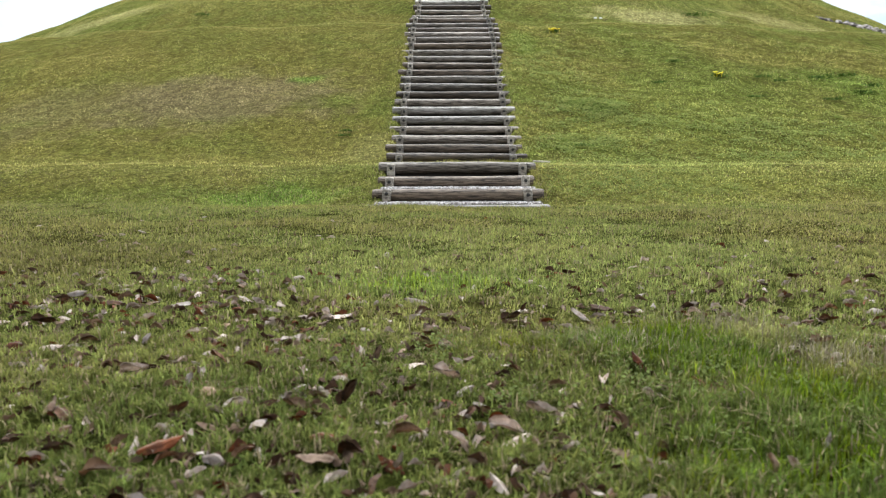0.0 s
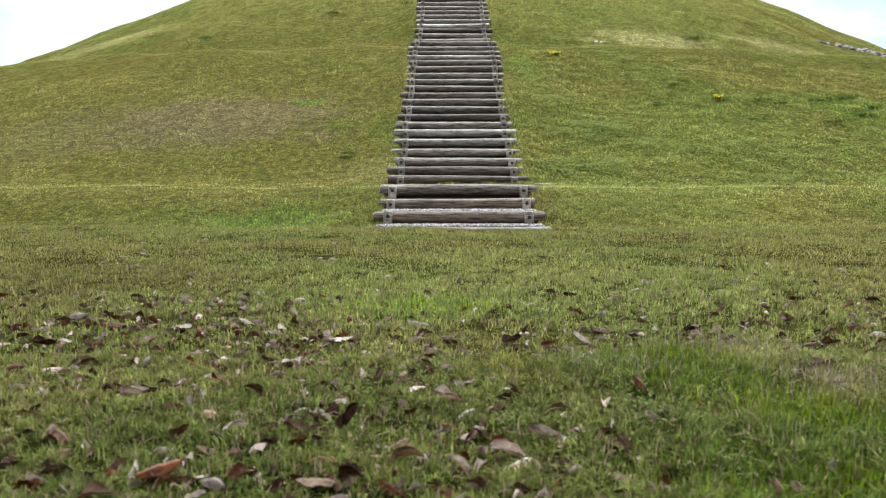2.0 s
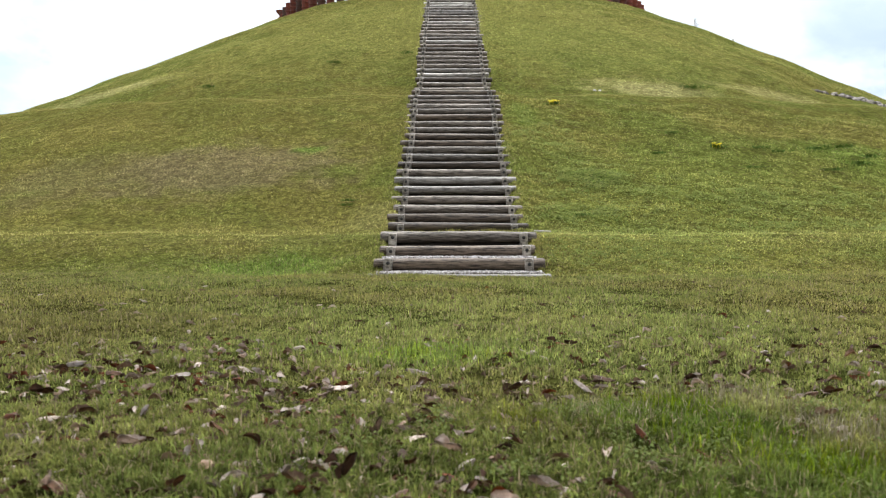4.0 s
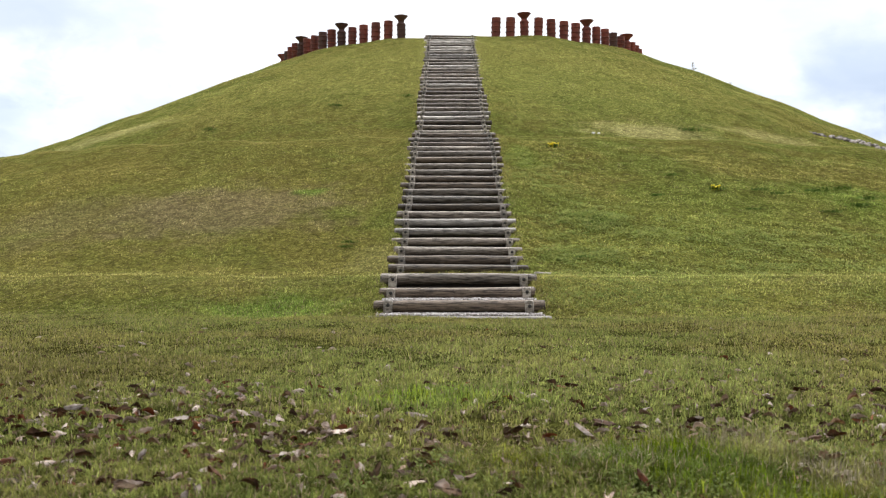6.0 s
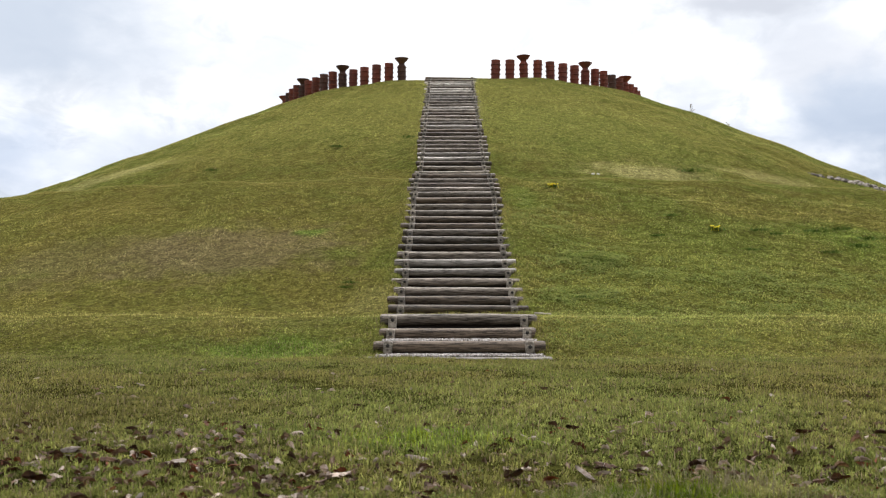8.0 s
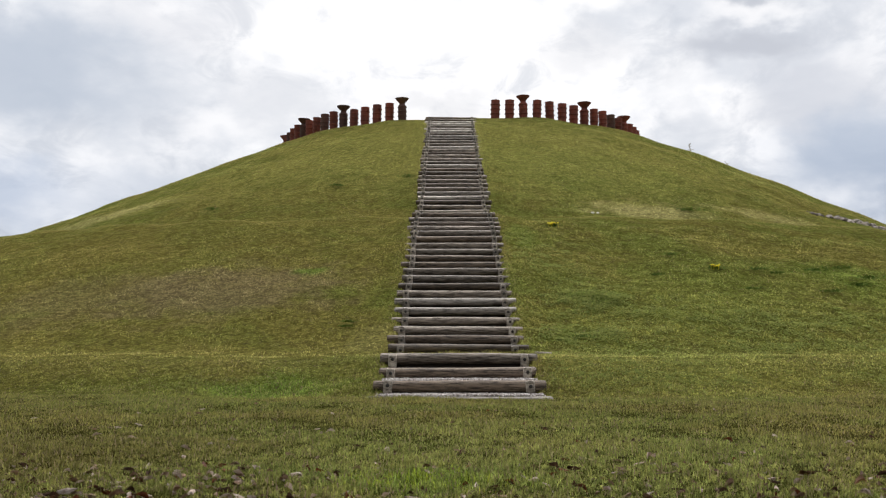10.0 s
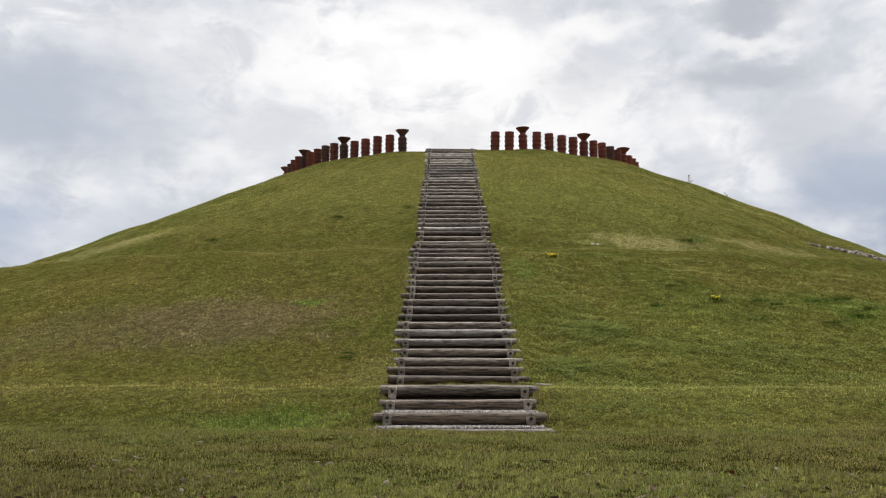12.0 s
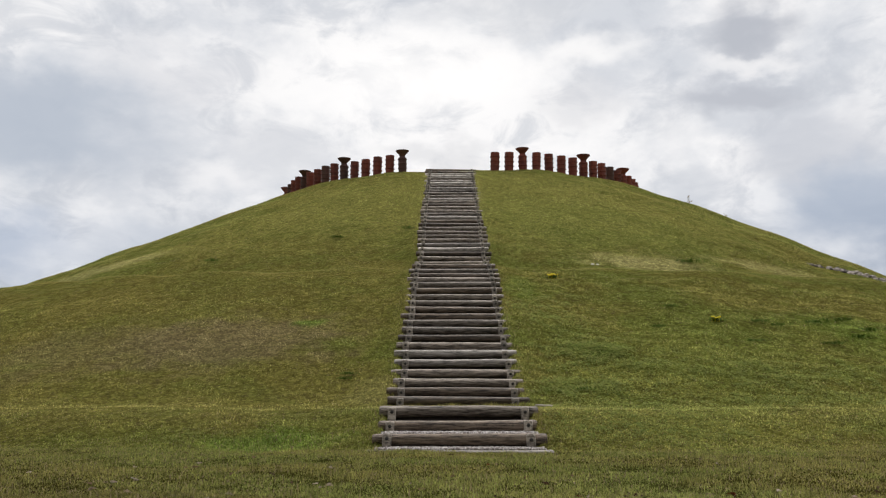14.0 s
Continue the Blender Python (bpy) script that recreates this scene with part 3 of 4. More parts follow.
def build_ring():
    rng = random.Random(11)
    ring = 9.95
    models = [haniwa(False, CLAYS[0], 1), haniwa(False, CLAYS[1], 5), haniwa(True, CLAYS[1], 9), haniwa(True, CLAYS[0], 12)]
    used = [False] * 4
    rows = [(-.301 - .066 * k, k % 5 == 0, .05 * max(0, k - 11)) for k in range(16)] + [(.139 + .069 * k, k % 5 == 2, .05 * max(0, k - 9)) for k in range(16)]
    for a, flared, sunk in rows:
        x, y = CX + ring * math.sin(a), CY - ring * math.cos(a)
        k = rng.choice((2, 2, 3)) if flared else rng.choice((0, 0, 0, 1))
        m = pose(x, y, float(surface(x, y)) - .01 - sunk, rng.uniform(-1.5, 1.5), rng.uniform(-1.5, 1.5), rng.uniform(0, 360)) @ Matrix.Scale(rng.uniform(.97, 1.03), 4)
        if used[k]:
            copy_thing(models[k], m)
        else:
            models[k].matrix_world, used[k] = m, True


build_ring()

# ------------------------------------------------------------------ turf blades


def blades(name, x, y, height, width, rng, mat, label, segs=2, lean=.5, sink=.004):
    """Many grass blades as one object: each a bent, pointed strip."""
    n = len(x)
    z = surface(x, y) - sink
    yaw, tip = rng.uniform(0, 2 * math.pi, n), rng.normal(0, lean, n) * height
    face = yaw + rng.uniform(-.6, .6, n) + math.pi / 2
    wx, wy = np.cos(face) * width / 2, np.sin(face) * width / 2
    dx, dy = np.cos(yaw) * tip, np.sin(yaw) * tip
    base = np.stack([x, y, z], 1)
    side = np.stack([wx, wy, np.zeros(n)], 1)
    top = base + np.stack([dx, dy, height * (1 - .25 * np.minimum(1, np.abs(tip) / height))], 1)
    if segs == 1:
        verts = np.stack([base - side, base + side, top], 1)
        tris = np.array([(0, 1, 2)])
    else:
        mid = base + np.stack([dx * .32, dy * .32, height * .58], 1)
        verts = np.stack([base - side, base + side, mid - side * .8, mid + side * .8, top], 1)
        tris = np.array([(0, 1, 2), (2, 1, 3), (2, 3, 4)])
    k = verts.shape[1]
    tris = tris[None] + k * np.arange(n)[:, None, None]
    ob = new(name, mesh_of(name, verts.reshape(-1, 3), tris.reshape(-1, 3), mat))
    return tagged(ob, label, "grass", kind="stuff")


def off_stairs(x, y):
    on_flight = ((y > 11.88) & (y < 13.6)) | ((y > 15.02) & (y < 24.35)) | ((y > 26.6) & (y < 41.5))
    return ~((np.abs(x - .222 - .0045 * (y - 12.3)) < 1.0) & on_flight)


def lushness(x, y):
    """0 to 1: how rank the lawn stands."""
    rank = np.zeros(len(x))
    for px, py, w, d, tone, amount in PATCHES:
        if tone is LUSH or tone is DEEP:
            rank = np.maximum(rank, amount * np.exp(-((x - px) / w) ** 2 - ((y - py) / d) ** 2))
    wild = .5 + .25 * np.sin(3.1 * x + 1.7 * y) + .25 * np.sin(2.3 * x - 4.1 * y + 1)
    return np.clip(rank + .35 * wild, 0, 1)


def build_turf():
    rng = np.random.default_rng(4)
    # lawn, dense near the path of view, in three belts
    for y0, y1, count, h, w, segs in ((1.5, 3.6, 150000, .045, .0064, 2), (3.6, 7.0, 160000, .038, .0062, 2), (7.0, 13.0, 150000, .032, .0115, 1)):
        y = np.sqrt(rng.uniform(y0 ** 2, y1 ** 2, count))
        x = rng.uniform(-1, 1, count) * (.53 * y + .35)
        clump = np.sin(23 * x + 9 * y + 2 * np.sin(5 * y)) * np.sin(19 * y - 11 * x + 2 * np.sin(7 * x)) + .6 * np.sin(8.3 * x + 3 * y) * np.sin(7.1 * y - 4 * x)
        keep = off_stairs(x, y) & (rng.random(count) < (.62 + .5 * clump if y1 < 8 else 1))
        x, y = x[keep], y[keep]
        rank = lushness(x, y) + .3 * np.clip(clump[keep], -.6, 1)
        height = h * (.5 + .85 * np.clip(rank, 0, 1.2)) * rng.uniform(.5, 1.5, len(x))
        blades("lawn_grass", x, y, height, w * rng.uniform(.6, 1.3, len(x)), rng, LAWN, "short uneven green lawn grass with dry blades", segs, .85)
    # thin outer lawn
    x, y = np.concatenate([rng.uniform(-14, 14, 60000), rng.uniform(-6, 6, 70000)]), np.concatenate([rng.uniform(-3, 12.5, 60000), rng.uniform(-5, 5, 70000)])
    keep = (np.abs(x) > .53 * np.abs(y) + .3) | (y < 1.55)
    blades("lawn_grass", x[keep], y[keep], rng.uniform(.02, .06, keep.sum()), rng.uniform(.006, .012, keep.sum()), rng, LAWN, "short uneven green lawn grass with dry blades", 1)
    # mound, tier by tier
    for r0, r1, half, count, h, w, segs in ((36.3, 40.6, .27, 130000, .032, .0115, 1), (27.0, 36.3, .60, 390000, .024, .0115, 1), (24.4, 27.2, .85, 90000, .02, .014, 1), (9.0, 24.6, 1.2, 360000, .032, .017, 1)):
        r = np.sqrt(rng.uniform(r0 ** 2, r1 ** 2, count))
        a = rng.uniform(-half, half, count)
        x, y = CX + r * np.sin(a), CY - r * np.cos(a)
        keep = off_stairs(x, y)
        x, y = x[keep], y[keep]
        rim = np.hypot(x - CX, y - CY)
        height = h * (.5 + .8 * lushness(x, y)) * rng.uniform(.5, 1.5, len(x)) * (1 - .7 * ease(rim, 35.9, 36.3) * (1 - ease(rim, 37.6, 38.0)) * (1 - .3 * ease(x, 1, 3)))
        blades("slope_grass", x, y, height, w * rng.uniform(.6, 1.4, len(x)), rng, LAWN if r0 > 36 else SLOPE, "short patchy olive-green grass on the mound", segs, 1.7)
    # grass crowding the ends of the logs
    y = np.concatenate([rng.uniform(11.9, 13.8, 1500), rng.uniform(15.0, 24.3, 3500), rng.uniform(26.6, 40.5, 2500)])
    x = .222 + .0045 * (y - 12.3) + rng.choice((-1, 1), len(y)) * (1.06 + np.abs(rng.normal(0, .11, len(y))))
    blades("edge_grass", x, y, rng.uniform(.02, .07, len(y)), rng.uniform(.005, .010, len(y)), rng, LAWN, "longer grass along the sides of the stairway", 2, .8)
    # grass growing up against the kerb log and the foot of the middle flight
    for y0, count, tall in ((15.03, 900, .075), (11.86, 900, .05)):
        x, y = .23 + rng.uniform(-1.15, 1.15, count), y0 - np.abs(rng.normal(0, .05, count))
        blades("edge_grass", x, y, tall * rng.uniform(.3, 1.1, count) * (.6 + .5 * np.sin(5 * x + 1) ** 2), rng.uniform(.004, .009, count), rng, LAWN, "grass growing against a log at the stairway's foot", 2, .6)
    # rank tufts standing out of the turf
    for count, each, y0, y1, h, w, mat, name, label in ((420, 60, 2.0, 11.5, .062, .005, LAWN, "lawn_tufts", "rank tufts standing out of the lawn"), (2300, 28, 12.0, 24.0, .045, .010, TUFT, "slope_tufts", "rank tufts of grass on the mound"),
                                                        (1500, 22, 26.0, 40.0, .045, .015, SLOPE, "slope_tufts", "rank tufts of grass on the mound")):
        cy = np.sqrt(rng.uniform(y0 ** 2, y1 ** 2, count))
        cx = rng.uniform(-1, 1, count) * (.55 * cy)
        cx = np.where((rng.random(count) < .4) & (cy > 12), np.abs(cx), cx)
        x = np.repeat(cx, each) + rng.normal(0, .07 + .003 * y1, count * each)
        y = np.repeat(cy, each) + rng.normal(0, .05 + .002 * y1, count * each)
        keep = off_stairs(x, y)
        x, y = x[keep], y[keep]
        blades(name, x, y, h * rng.uniform(.5, 1.3, len(x)), w * rng.uniform(.6, 1.3, len(x)), rng, mat, label, 1 if y0 > 11.9 else 2, 1.1 if y0 > 11.9 else .6)


build_turf()

# ------------------------------------------------------------------ fallen leaves


def leaf_grid(length, width, curl, fold, twist, seed, n=9, m=5):
    """Points of a dry leaf: pointed oval, curled along its length and folded at the midrib, with a short stalk end."""
    rng = np.random.default_rng(seed)
    u, v = np.meshgrid(np.linspace(0, 1, n), np.linspace(-1, 1, m), indexing="ij")
    half = width / 2 * np.sin(np.pi * np.clip(u, .02, .985)) ** .85 * (1 - .25 * u) * 1.1
    half = half * (1 + .12 * np.sin(9 * u + seed + v) + .05 * np.sin(23 * u + 2 * seed))
    ang = curl * (u - .5)
    x = length * np.sin(ang) / max(abs(curl), .05) * np.sign(curl) if abs(curl) > .05 else length * (u - .5)
    z = np.sign(curl) * length * (1 - np.cos(ang)) / max(abs(curl), .05)
    y = v * half * np.cos(fold * np.abs(v))
    z = z + np.abs(v) * half * np.sin(fold * np.abs(v) + fold * .5) + v * half * np.sin(twist * (u - .5))
    z = z + .0013 * rng.normal(size=u.shape) + .0032 * np.sin(8 * u + 3 * v + seed) * np.abs(v)
    top = np.stack([x, y, z - z.min() * .5], -1).reshape(-1, 3)
    low = top - np.array([0, 0, .0009])
    tris = grid_tris(n, m)
    rim = [i for i in range(m)] + [i * m + m - 1 for i in range(1, n)] + [(n - 1) * m + j for j in range(m - 2, -1, -1)] + [i * m for i in range(n - 2, 0, -1)]
    k = n * m
    wall = [(a, b, b + k) for a, b in zip(rim, rim[1:] + rim[:1])] + [(a, b + k, a + k) for a, b in zip(rim, rim[1:] + rim[:1])]
    return np.concatenate([top, low]), np.concatenate([tris, tris[:, ::-1] + k, np.array(wall)])


SHAPES = [(.085, .042, -.7, -.5, .7), (.078, .044, -1.5, -.8, 1.0), (.095, .042, -.5, -.7, -.9), (.074, .042, 1.2, .9, 1.4), (.084, .046, .7, 1.1, -1.6), (.070, .040, -1.6, .9, 1.6), (.098, .043, -.9, 1.0, -1.5)]
LEAF_ME = {}
for s, dims in enumerate(SHAPES):
    for k in range(4):
        LEAF_ME[(s, k)] = mesh_of("fallen_leaf", *leaf_grid(*dims, s), LEAVES[k], True)
LEAF_LABEL = ("pale pinkish-grey curled dead leaf lying on grass", "dark brown curled dead leaf lying on grass", "russet red-brown dead leaf lying on grass", "dry tan dead leaf lying on grass")


def fallen_leaf(x, y, kind, shape, yaw, tip=0.0, size=1.0, up=.012):
    ob = new("fallen_leaf", LEAF_ME[(shape, kind)])
    rng = random.Random(x * 91 + y * 17)
    ob.matrix_world = pose(x, y, float(surface(x, y)) + up * size, tip, rng.uniform(-22, 22), yaw) @ Matrix.Scale(size, 4)
    return tagged(ob, LEAF_LABEL[kind], "leaf", "fallen leaves on the lawn")


def leaf_density(x, y):
    """Leaves lie thick near the viewer and beside him, and thin out towards the mound."""
    d = np.exp(-((y - 2.2) / 2.0) ** 2) + .42 * np.exp(-((y - 4.4) / 1.5) ** 2) * (1 - .7 * np.clip(x / (.4 * y), -.8, 1))
    return d * np.where((x > .55) & (y < 3.6), .5, 1) * (1 - .6 * np.exp(-((x + .1) / .5) ** 2 - ((y - 4.9) / .5) ** 2))


# the leaves that stand out: x, y, kind, size, lean as seen from the lawn
EDGE_DRIFT = [(-1.57, 3.29, 2, 1.50, 20), (-1.42, 3.28, 0, 1.25, 8), (-1.34, 3.38, 3, 1.42, 0), (-1.08, 3.29, 0, 0.88, 55), (-0.73, 2.96, 1, 0.95, -45), (-0.98, 2.86, 0, 1.35, -5), (-0.75, 2.65, 0, 0.73, 70), (-1.20, 2.65, 1, 0.69, 40), (-1.05, 2.43, 0, 0.78, 58), (-0.67, 2.12, 2, 1.36, 14), (-0.76, 1.95, 3, 1.41, 20), (-0.53, 2.05, 0, 1.03, 3), (-0.46, 2.06, 3, 0.69, 30), (-0.69, 2.36, 1, 0.90, 38), (-0.67, 2.55, 3, 1.17, 18), (-0.61, 2.40, 0, 0.77, 0)]
MIDDLE_DRIFT = [(-0.58, 3.15, 1, 1.15, 4), (-0.59, 2.80, 1, 1.02, -38), (0.03, 3.24, 0, 1.14, -5), (0.01, 2.78, 0, 1.53, -25), (-0.29, 2.17, 2, 1.42, 4), (-0.25, 2.46, 1, 1.20, 58), (-0.39, 2.41, 3, 1.18, -10), (-0.09, 1.98, 0, 0.66, 62), (-0.29, 2.03, 3, 1.11, -10), (-0.09, 2.62, 1, 0.76, 30), (-0.21, 3.03, 3, 0.88, 70), (-1.66, 3.76, 1, 1.26, -12), (-1.51, 4.18, 1, 1.85, 0), (-1.77, 4.41, 0, 1.41, 8), (-1.38, 4.05, 0, 0.86, 10), (-1.20, 4.15, 0, 1.45, 4)]
FAR_DRIFT = [(-0.97, 3.89, 1, 1.48, 0), (-0.82, 3.94, 3, 1.86, -5), (-0.59, 4.27, 0, 0.65, 50), (-0.31, 4.22, 0, 0.58, 35), (-0.12, 4.34, 0, 1.26, -10), (-0.79, 5.02, 0, 1.22, 0), (0.30, 3.93, 1, 1.26, 10), (0.38, 4.11, 1, 0.75, 75), (0.73, 4.15, 1, 1.14, -10), (0.60, 3.93, 0, 1.08, -35), (0.74, 5.29, 1, 1.13, 0), (0.48, 4.95, 0, 0.91, 0), (1.98, 5.08, 1, 1.24, 6), (2.13, 4.77, 3, 1.89, 12), (2.10, 4.41, 1, 1.75, -14), (1.51, 3.73, 1, 0.91, 0)]
GREEN_DRIFT = [(1.61, 3.76, 1, 1.03, 5), (1.13, 3.25, 0, 0.64, 0), (1.39, 3.31, 3, 1.36, -3), (0.65, 2.96, 2, 0.99, -48), (0.83, 2.67, 1, 0.69, 20), (0.87, 2.58, 0, 0.55, 75), (0.27, 2.45, 0, 1.23, -12), (0.17, 2.28, 0, 1.46, -14), (0.47, 2.50, 0, 0.57, 80), (0.46, 2.33, 3, 0.96, -58), (0.04, 2.12, 0, 0.78, -48), (0.94, 2.17, 0, 0.60, 68), (0.79, 2.00, 0, 0.85, -50), (0.75, 2.00, 3, 0.82, -78), (0.47, 2.02, 0, 0.58, 20), (0.53, 2.03, 0, 0.65, -4)]


def build_leaves():
    rng = random.Random(21)
    for drift in (EDGE_DRIFT, MIDDLE_DRIFT, FAR_DRIFT, GREEN_DRIFT):
        for x, y, kind, size, lean in drift:
            ob = fallen_leaf(x, y, kind, rng.randrange(7), 0, 0, min(size, 1.25), .02)
            ob.matrix_world = pose(x, y, float(surface(x, y)) + .016 + .03 * size * abs(math.sin(radians(lean))), rng.uniform(-5, 40), -lean, rng.uniform(-40, 40)) @ Matrix.Scale(min(size, 1.25), 4)
    made = 0
    while made < 230:
        y = rng.uniform(1.6, 7.2)
        x = rng.uniform(-1, 1) * (.5 * y + .1)
        if rng.random() * 1.15 > leaf_density(np.array(x), np.array(y)):
            continue
        kind = rng.choices((0, 1, 2, 3), (46, 26, 5, 23))[0]
        fallen_leaf(x, y, kind, rng.randrange(7), rng.uniform(0, 360), rng.uniform(-28, 28), rng.uniform(.55, 1.2), rng.uniform(.002, .018))
        made += 1
    # far scatter and crumbs, joined
    for kind in range(4):
        verts, tris, at = [], [], 0
        for n in range(1400):
            if rng.random() > (.6, .8, .25, .75)[kind]:
                continue
            y = rng.uniform(5.0, 11.8) if n < 130 else rng.uniform(1.6, 5.5) if n < 1050 else rng.uniform(-2.5, 4.5)
            x = rng.uniform(-1, 1) * (.5 * y + .3) if n < 1050 else rng.uniform(-4, 4)
            if n < 130 and rng.random() > .25 + .75 * math.exp(-((y - 5) / 2.2) ** 2):
                continue
            if 130 <= n < 1050 and rng.random() > .05 + leaf_density(np.array(x), np.array(y)):
                continue
            v, t = leaf_grid(*SHAPES[rng.randrange(7)], rng.randrange(99), 5, 3)
            m = np.array(pose(x, y, float(surface(x, y)) + .012, rng.uniform(-45, 45), rng.uniform(-25, 25), rng.uniform(0, 360)))
            v = v * (rng.uniform(.45, .95) if n < 130 else rng.uniform(.3, 1.0))
            verts.append(v @ m[:3, :3].T + m[:3, 3]), tris.append(t + at)
            at += len(v)
        ob = new("leaf_litter", mesh_of("leaf_litter", np.concatenate(verts), np.concatenate(tris), LEAVES[kind]))
        tagged(ob, LEAF_LABEL[kind].replace("leaf lying", "leaves scattered"), "leaf litter", kind="stuff")


build_leaves()


# ------------------------------------------------------------------ weeds, flowers and loose stones


def leaflets(name, x, y, size, lift, rng, mat, label):
    """Small round leaflets in threes on the turf, one joined mat."""
    n = len(x)
    z = surface(x, y) + lift
    yaw, tilt = rng.uniform(0, 2 * math.pi, n), rng.uniform(-.5, .5, (n, 2))
    ring = np.array([(0, 0), (.5, .3), (1, .32), (1.15, 0), (1, -.32), (.5, -.3)])
    px, py = ring[:, 0][None] * size[:, None], ring[:, 1][None] * size[:, None] * 1.3
    dx, dy = px * np.cos(yaw)[:, None] - py * np.sin(yaw)[:, None], px * np.sin(yaw)[:, None] + py * np.cos(yaw)[:, None]
    verts = np.stack([x[:, None] + dx, y[:, None] + dy, z[:, None] + dx * tilt[:, :1] + dy * tilt[:, 1:] + px * .3], -1)
    tris = np.array([(0, 1, 5), (1, 2, 4), (1, 4, 5), (2, 3, 4)])[None] + 6 * np.arange(n)[:, None, None]
    return tagged(new(name, mesh_of(name, verts.reshape(-1, 3), tris.reshape(-1, 3), mat)), label, "weeds", kind="stuff")


def weed_clump(x, y, count, spread, size, mat, label, flowers=0, seed=0):
    """A clump of lance-shaped leaves, with yellow flower heads on short stalks where it blooms."""
    rng = np.random.default_rng(seed)
    thing = tagged(new("flowering_weed" if flowers else "weed_clump"), label, "weed")
    thing.location = (x, y, float(surface(x, y)))
    verts, tris = [], []
    for k in range(count):
        v, t = leaf_grid(size * rng.uniform(.6, 1.3), size * .22, -.9, .3, .3, k, 5, 3)
        m = np.array(pose(rng.normal(0, spread), rng.normal(0, spread), size * .15, 0, -rng.uniform(10, 65), rng.uniform(0, 360)) @ pose(size * .5, 0, 0))
        verts.append(v @ m[:3, :3].T + m[:3, 3]), tris.append(t + 30 * k)
    hang("foliage", mesh_of("foliage", np.concatenate(verts), np.concatenate(tris), mat), thing)
    for k in range(flowers):
        bm = bmesh.new()
        hgt = rng.uniform(.6, 1.1) * size
        lathe(bm, [(.003, -hgt), (.003, -.01), (.012, 0), (.024, .010), (.027, .015), (.016, .020), (.004, .026)], 9, .12, k)
        head = part("flower_head", bm, PETAL, thing, "yellow flower head")
        head.matrix_basis = pose(float(np.clip(rng.normal(0, spread * .8), -.12, .12)), rng.normal(0, spread * .5) - .03, hgt, rng.uniform(0, 30), rng.uniform(-15, 15), 0)
    return thing


def dry_sprig(x, y, height, seed):
    """A thin dry weed stalk with a few side shoots."""
    rng = random.Random(seed)
    bm = bmesh.new()
    stems = [((0, 0, -.05), (rng.uniform(-.08, .08), 0, height), .018)]
    for k in range(7):
        u = rng.uniform(.35, .95)
        a = Vector(stems[0][0]).lerp(Vector(stems[0][1]), u)
        stems.append((tuple(a), tuple(a + Vector((rng.uniform(-.14, .14), rng.uniform(-.1, .1), rng.uniform(.05, .16)))), .011))
    for a, e, r in stems:
        d = Vector(e) - Vector(a)
        m = Matrix.Translation((Vector(a) + Vector(e)) / 2) @ d.to_track_quat("Z", "Y").to_matrix().to_4x4()
        bmesh.ops.create_cone(bm, cap_ends=True, segments=5, radius1=r, radius2=r * .5, depth=d.length, matrix=m)
        bmesh.ops.create_icosphere(bm, subdivisions=1, radius=.024, matrix=Matrix.Translation(e))
    ob = part("dry_weed", bm, STALK)
    ob.location = (x, y, float(surface(x, y)))
    return tagged(ob, "thin dry weed stalk on the grassy slope", "weed", "dry weeds")


def loose_stone(x, y, size, seed, mat=None):
    rng = random.Random(seed)
    bm = bmesh.new()
    bmesh.ops.create_icosphere(bm, subdivisions=2, radius=1)
    for v in bm.verts:
        v.co *= 1 + .18 * noise.noise(v.co * 1.7 + Vector((seed, 0, 0)))
        v.co.z *= .65
    ob = part("paving_stone", bm, mat or ROCK)
    ob.matrix_world = pose(x, y, float(surface(x, y)) + size * .1, rng.uniform(-20, 20), rng.uniform(-20, 20), rng.uniform(0, 360)) @ Matrix.Diagonal((size * rng.uniform(.8, 1.4), size * rng.uniform(.7, 1.1), size, 1))
    return tagged(ob, "grey rounded cobble of an exposed stone facing", "stone", "cobbles on the upper tier")


def twig(x, y, length, yaw):
    """A bent dead twig lying in the grass, with one side shoot."""
    bm = bmesh.new()
    nodes = [Vector((length * (u - .5), .012 * math.sin(5 * u), .02 + .03 * (u - .4) ** 2)) for u in (0, .2, .4, .6, .8, 1)]
    for a, e in list(zip(nodes, nodes[1:])) + [(nodes[2], nodes[2] + Vector((-.03, .01, .05)))]:
        d = e - a
        m = Matrix.Translation((a + e) / 2) @ d.to_track_quat("Z", "Y").to_matrix().to_4x4()
        bmesh.ops.create_cone(bm, cap_ends=True, segments=6, radius1=.004, radius2=.0034, depth=d.length * 1.08, matrix=m)
    ob = part("twig", bm, STALK)
    ob.matrix_world = pose(x, y, float(surface(x, y)) + .005, 0, 0, yaw)
    return tagged(ob, "thin bent dead twig lying in the grass", "twig")


def offcut(x, y):
    """A short weathered slat lying on the lower terrace."""
    bm = bmesh.new()
    bmesh.ops.create_cube(bm, size=1, matrix=Matrix.Diagonal((.27, .07, .028, 1)))
    bmesh.ops.bevel(bm, geom=bm.edges[:], offset=.005, segments=2, affect="EDGES")
    ob = part("wood_offcut", bm, WOODS[2])
    ob.matrix_world = pose(x, y, float(surface(x, y)) + .024, 4, 2, 6)
    return tagged(ob, "short bleached wood slat lying on the grass", "wood slat")


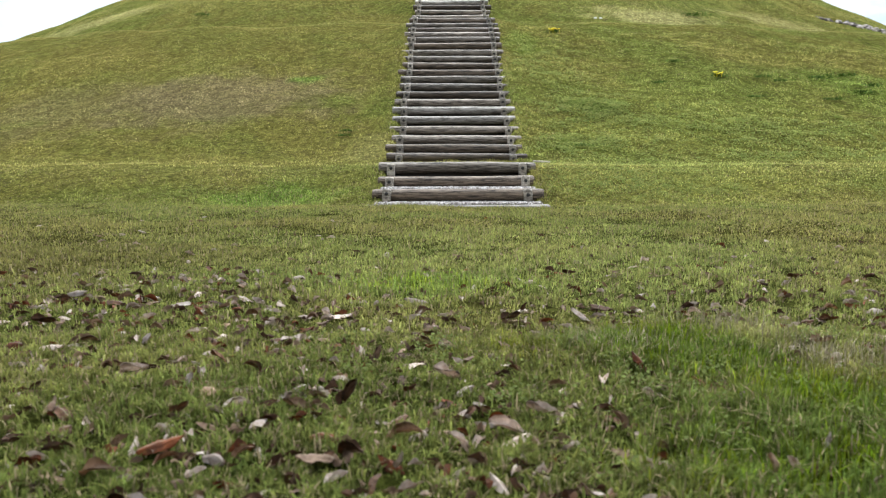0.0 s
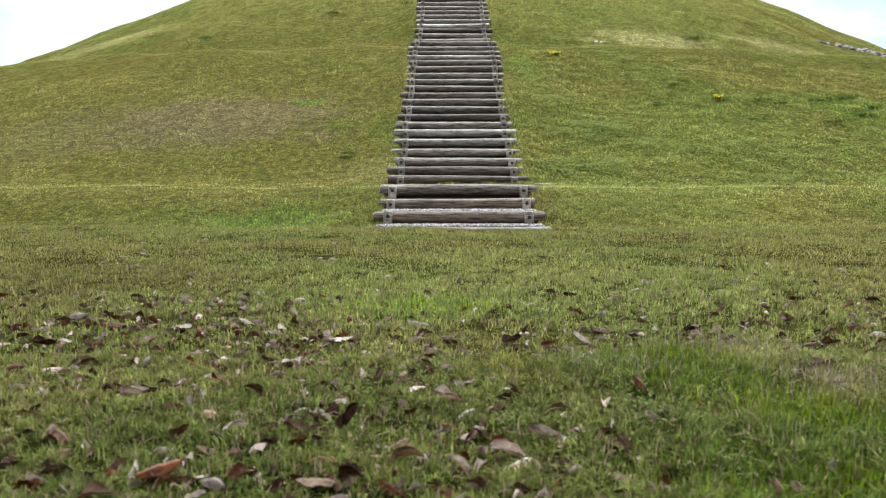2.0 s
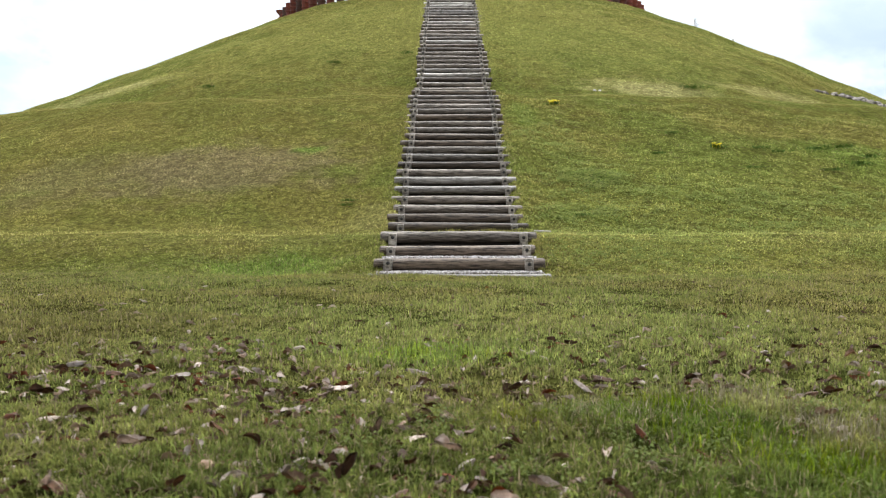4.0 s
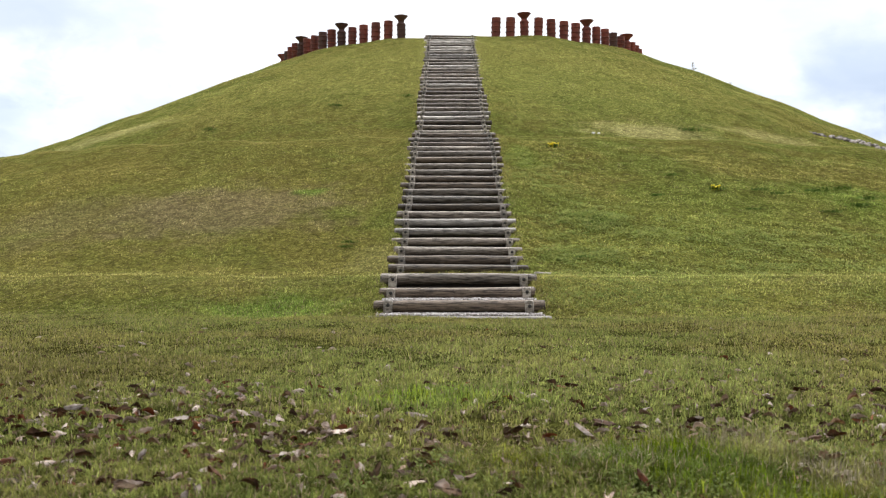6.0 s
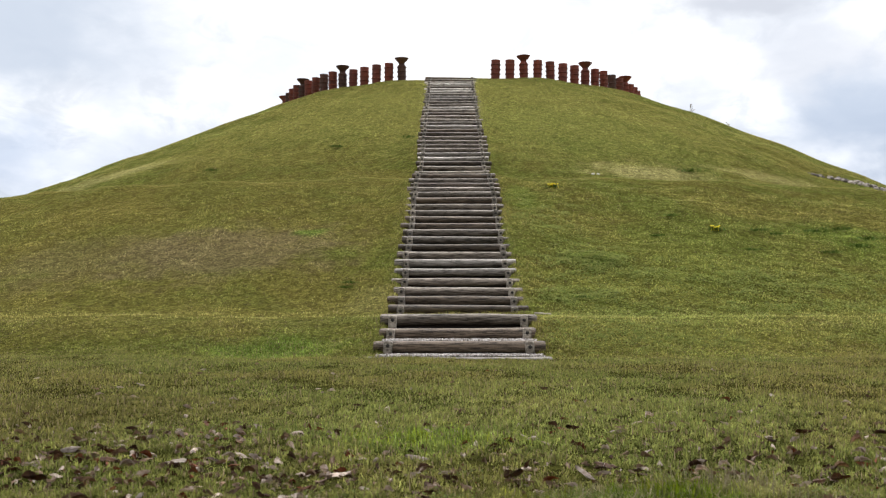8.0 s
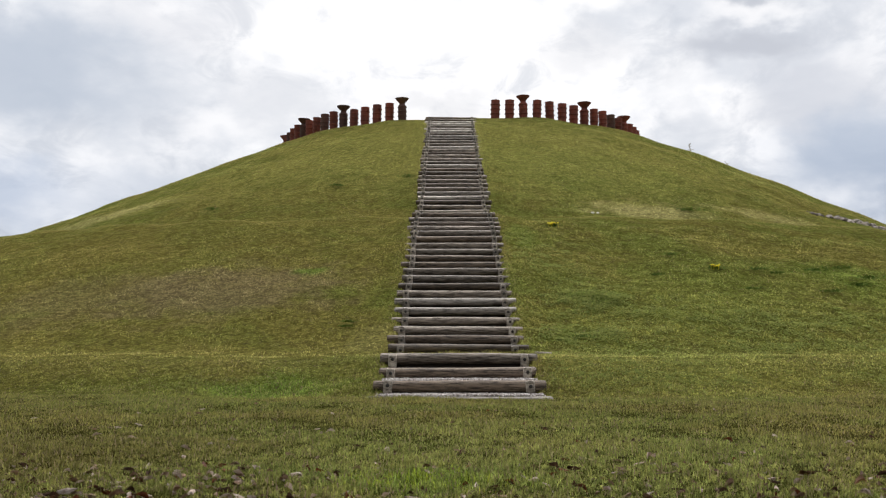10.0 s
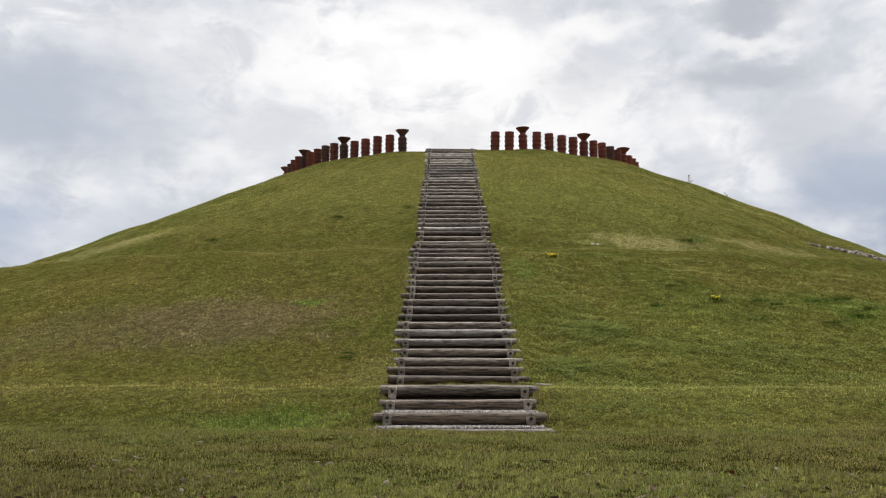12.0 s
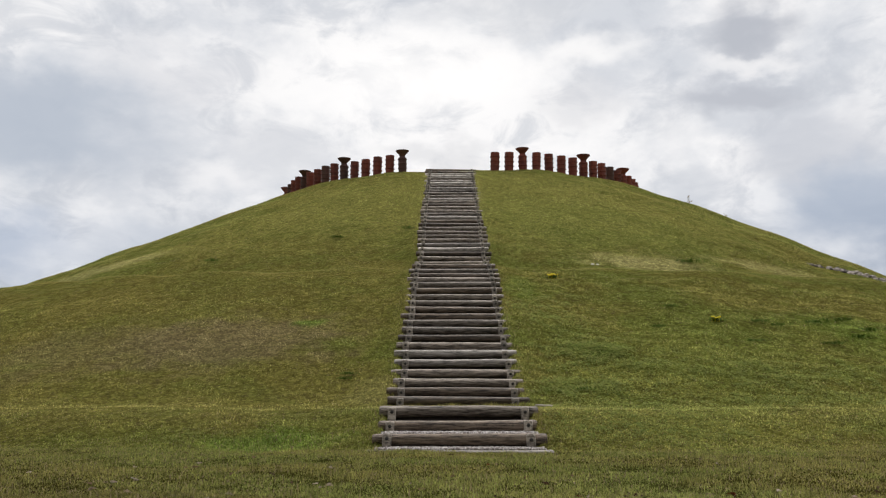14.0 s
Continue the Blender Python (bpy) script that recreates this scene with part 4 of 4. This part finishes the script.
def build_details():
    rng = np.random.default_rng(8)
    n = 2200
    spot = rng.integers(0, 22, n)
    x, y = rng.normal(.95, .40, 22)[spot] + rng.normal(0, .06, n), rng.normal(2.6, .5, 22)[spot] + rng.normal(0, .06, n)
    ok = (y > 1.55) & (np.abs(x) < .55 * y + .2)
    leaflets("clover", x[ok], y[ok], rng.uniform(.006, .013, ok.sum()), rng.uniform(.02, .06, ok.sum()), rng, CLOVER, "pale green clover and small weeds in the lawn")
    n = 700
    spot = rng.integers(0, 12, n)
    x, y = rng.normal(.25, .5, 12)[spot] + rng.normal(0, .07, n), rng.normal(3.1, .6, 12)[spot] + rng.normal(0, .07, n)
    ok = y > 1.55
    leaflets("clover", x[ok], y[ok], rng.uniform(.006, .012, ok.sum()), rng.uniform(.018, .05, ok.sum()), rng, CLOVER, "pale green clover and small weeds in the lawn")
    n = 1100
    spot = rng.integers(0, 3, n)
    x, y = np.array((1.10, 1.33, .66))[spot] + rng.normal(0, .13, n), np.array((3.6, 3.08, 3.35))[spot] + rng.normal(0, .13, n)
    blades("seed_stalks", x, y, rng.uniform(.05, .11, n), rng.uniform(.0015, .0035, n), rng, SEED, "feathery tan seed heads among the lawn grass", 2, .5)
    # rank green tussocks at the edge of the litter
    heart = ((.86, 3.45, .13, .10), (.69, 3.15, .09, .075), (.93, 3.0, .12, .085), (1.08, 2.72, .14, .09), (1.25, 2.55, .14, .09), (.66, 2.0, .12, .07), (1.0, 2.1, .16, .075), (.3, 3.3, .10, .06), (-.1, 4.95, .25, .055))
    for hx, hy, wide, tall in heart:
        n = int(3200 * wide)
        blades("rank_grass", rng.normal(hx, wide, n), rng.normal(hy, wide * .8, n), tall * rng.uniform(.45, 1.15, n), rng.uniform(.003, .007, n), rng, RANK, "tussock of taller fresh green grass in the lawn", 2, .45)
    twig(1.21, 5.08, .14, 30), twig(-1.6, 4.6, .10, 75)
    offcut(1.60, 14.72)
    leafy = "small pale green leafy weeds on the grassy bank"
    for count, cx, cy, sx, sy, big in ((7000, 2.6, 13.0, .9, .4, .02), (5000, 5.4, 13.3, 2.2, .5, .018), (6000, 3.4, 16.9, 1.2, .9, .026), (5000, 2.7, 17.7, .45, .5, .027), (5000, 5.6, 17.1, .9, .5, .025), (3000, 2.5, 16.0, .5, .25, .03), (5000, 6.5, 15.9, 1.8, .35, .026), (3000, 2.3, 20.3, .4, .8, .026), (3000, 8.5, 16.8, 1.5, .8, .03), (2000, 3.1, 18.0, .35, .22, .022), (2000, 1.8, 22.0, .4, .9, .022), (1500, -2.6, 12.8, .9, .4, .016)):
        heart = count // 50
        wide = np.repeat(rng.uniform(.06, .17, heart), 50)
        dx, dy = rng.normal(0, 1, heart * 50), rng.normal(0, 1, heart * 50)
        x, y = np.repeat(rng.normal(cx, sx, heart), 50) + dx * wide, np.repeat(rng.normal(cy, sy, heart), 50) + dy * wide * .7
        ok = off_stairs(x, y) & (np.abs(x - .25) > 1.15)
        lift = .012 + .55 * wide * np.exp(-.6 * (dx * dx + dy * dy)) * rng.uniform(.4, 1.0, len(x))
        leaflets("leafy_weeds", x[ok], y[ok], rng.uniform(.5, 1.1, ok.sum()) * big, lift[ok], rng, BANKWEED, leafy)
    bloom = "low green weed with yellow flowers on the slope"
    weed_clump(2.78, 23.08, 44, .075, .11, WEED, bloom, 12, 1)
    weed_clump(6.0, 20.09, 44, .08, .10, WEED, bloom, 11, 2)
    dark = "dark green weed clump on the grassy slope"
    for k, (wx, wy, s) in enumerate(((-1.7, 16.7, .085), (-1.72, 16.45, .08), (7.81, 29.06, .22), (-3.64, 31.1, .14), (-7.65, 30.0, .14), (-1.22, 31.2, .14), (8.3, 20.5, .14), (9.0, 20.9, .16), (9.4, 20.2, .15), (7.36, 20.14, .13),
                                     (6.9, 20.2, .12), (8.9, 19.6, .15), (9.7, 19.3, .15), (8.1, 19.0, .13), (2.43, 15.98, .09), (6.4, 19.0, .1), (4.6, 19.6, .1), (5.2, 20.9, .1))):
        weed_clump(wx, wy, 60, s * 1.0, s * .75, WEED, dark, 0, 20 + k)
    for k, (wx, wy) in enumerate(((13.1, 48.2), (13.25, 48.1), (14.7, 47.0), (15.9, 46.4))):
        dry_sprig(wx, wy, (1.0, .75, .5, .45)[k], k)
    pick = random.Random(3)
    for k in range(200):
        u = 1.5 * pick.random() ** .8
        r, a = 22.3 + 1.2 * u + pick.uniform(-.5, .5) * (.2 + .7 * u), .575 + .095 * u + pick.uniform(-.006, .006)
        loose_stone(CX + r * math.sin(a), CY - r * math.cos(a), pick.uniform(.03, .095), k)
    loose_stone(4.58, 27.81, .055, 400, CHALK), loose_stone(4.74, 27.85, .045, 401, CHALK)


build_details()
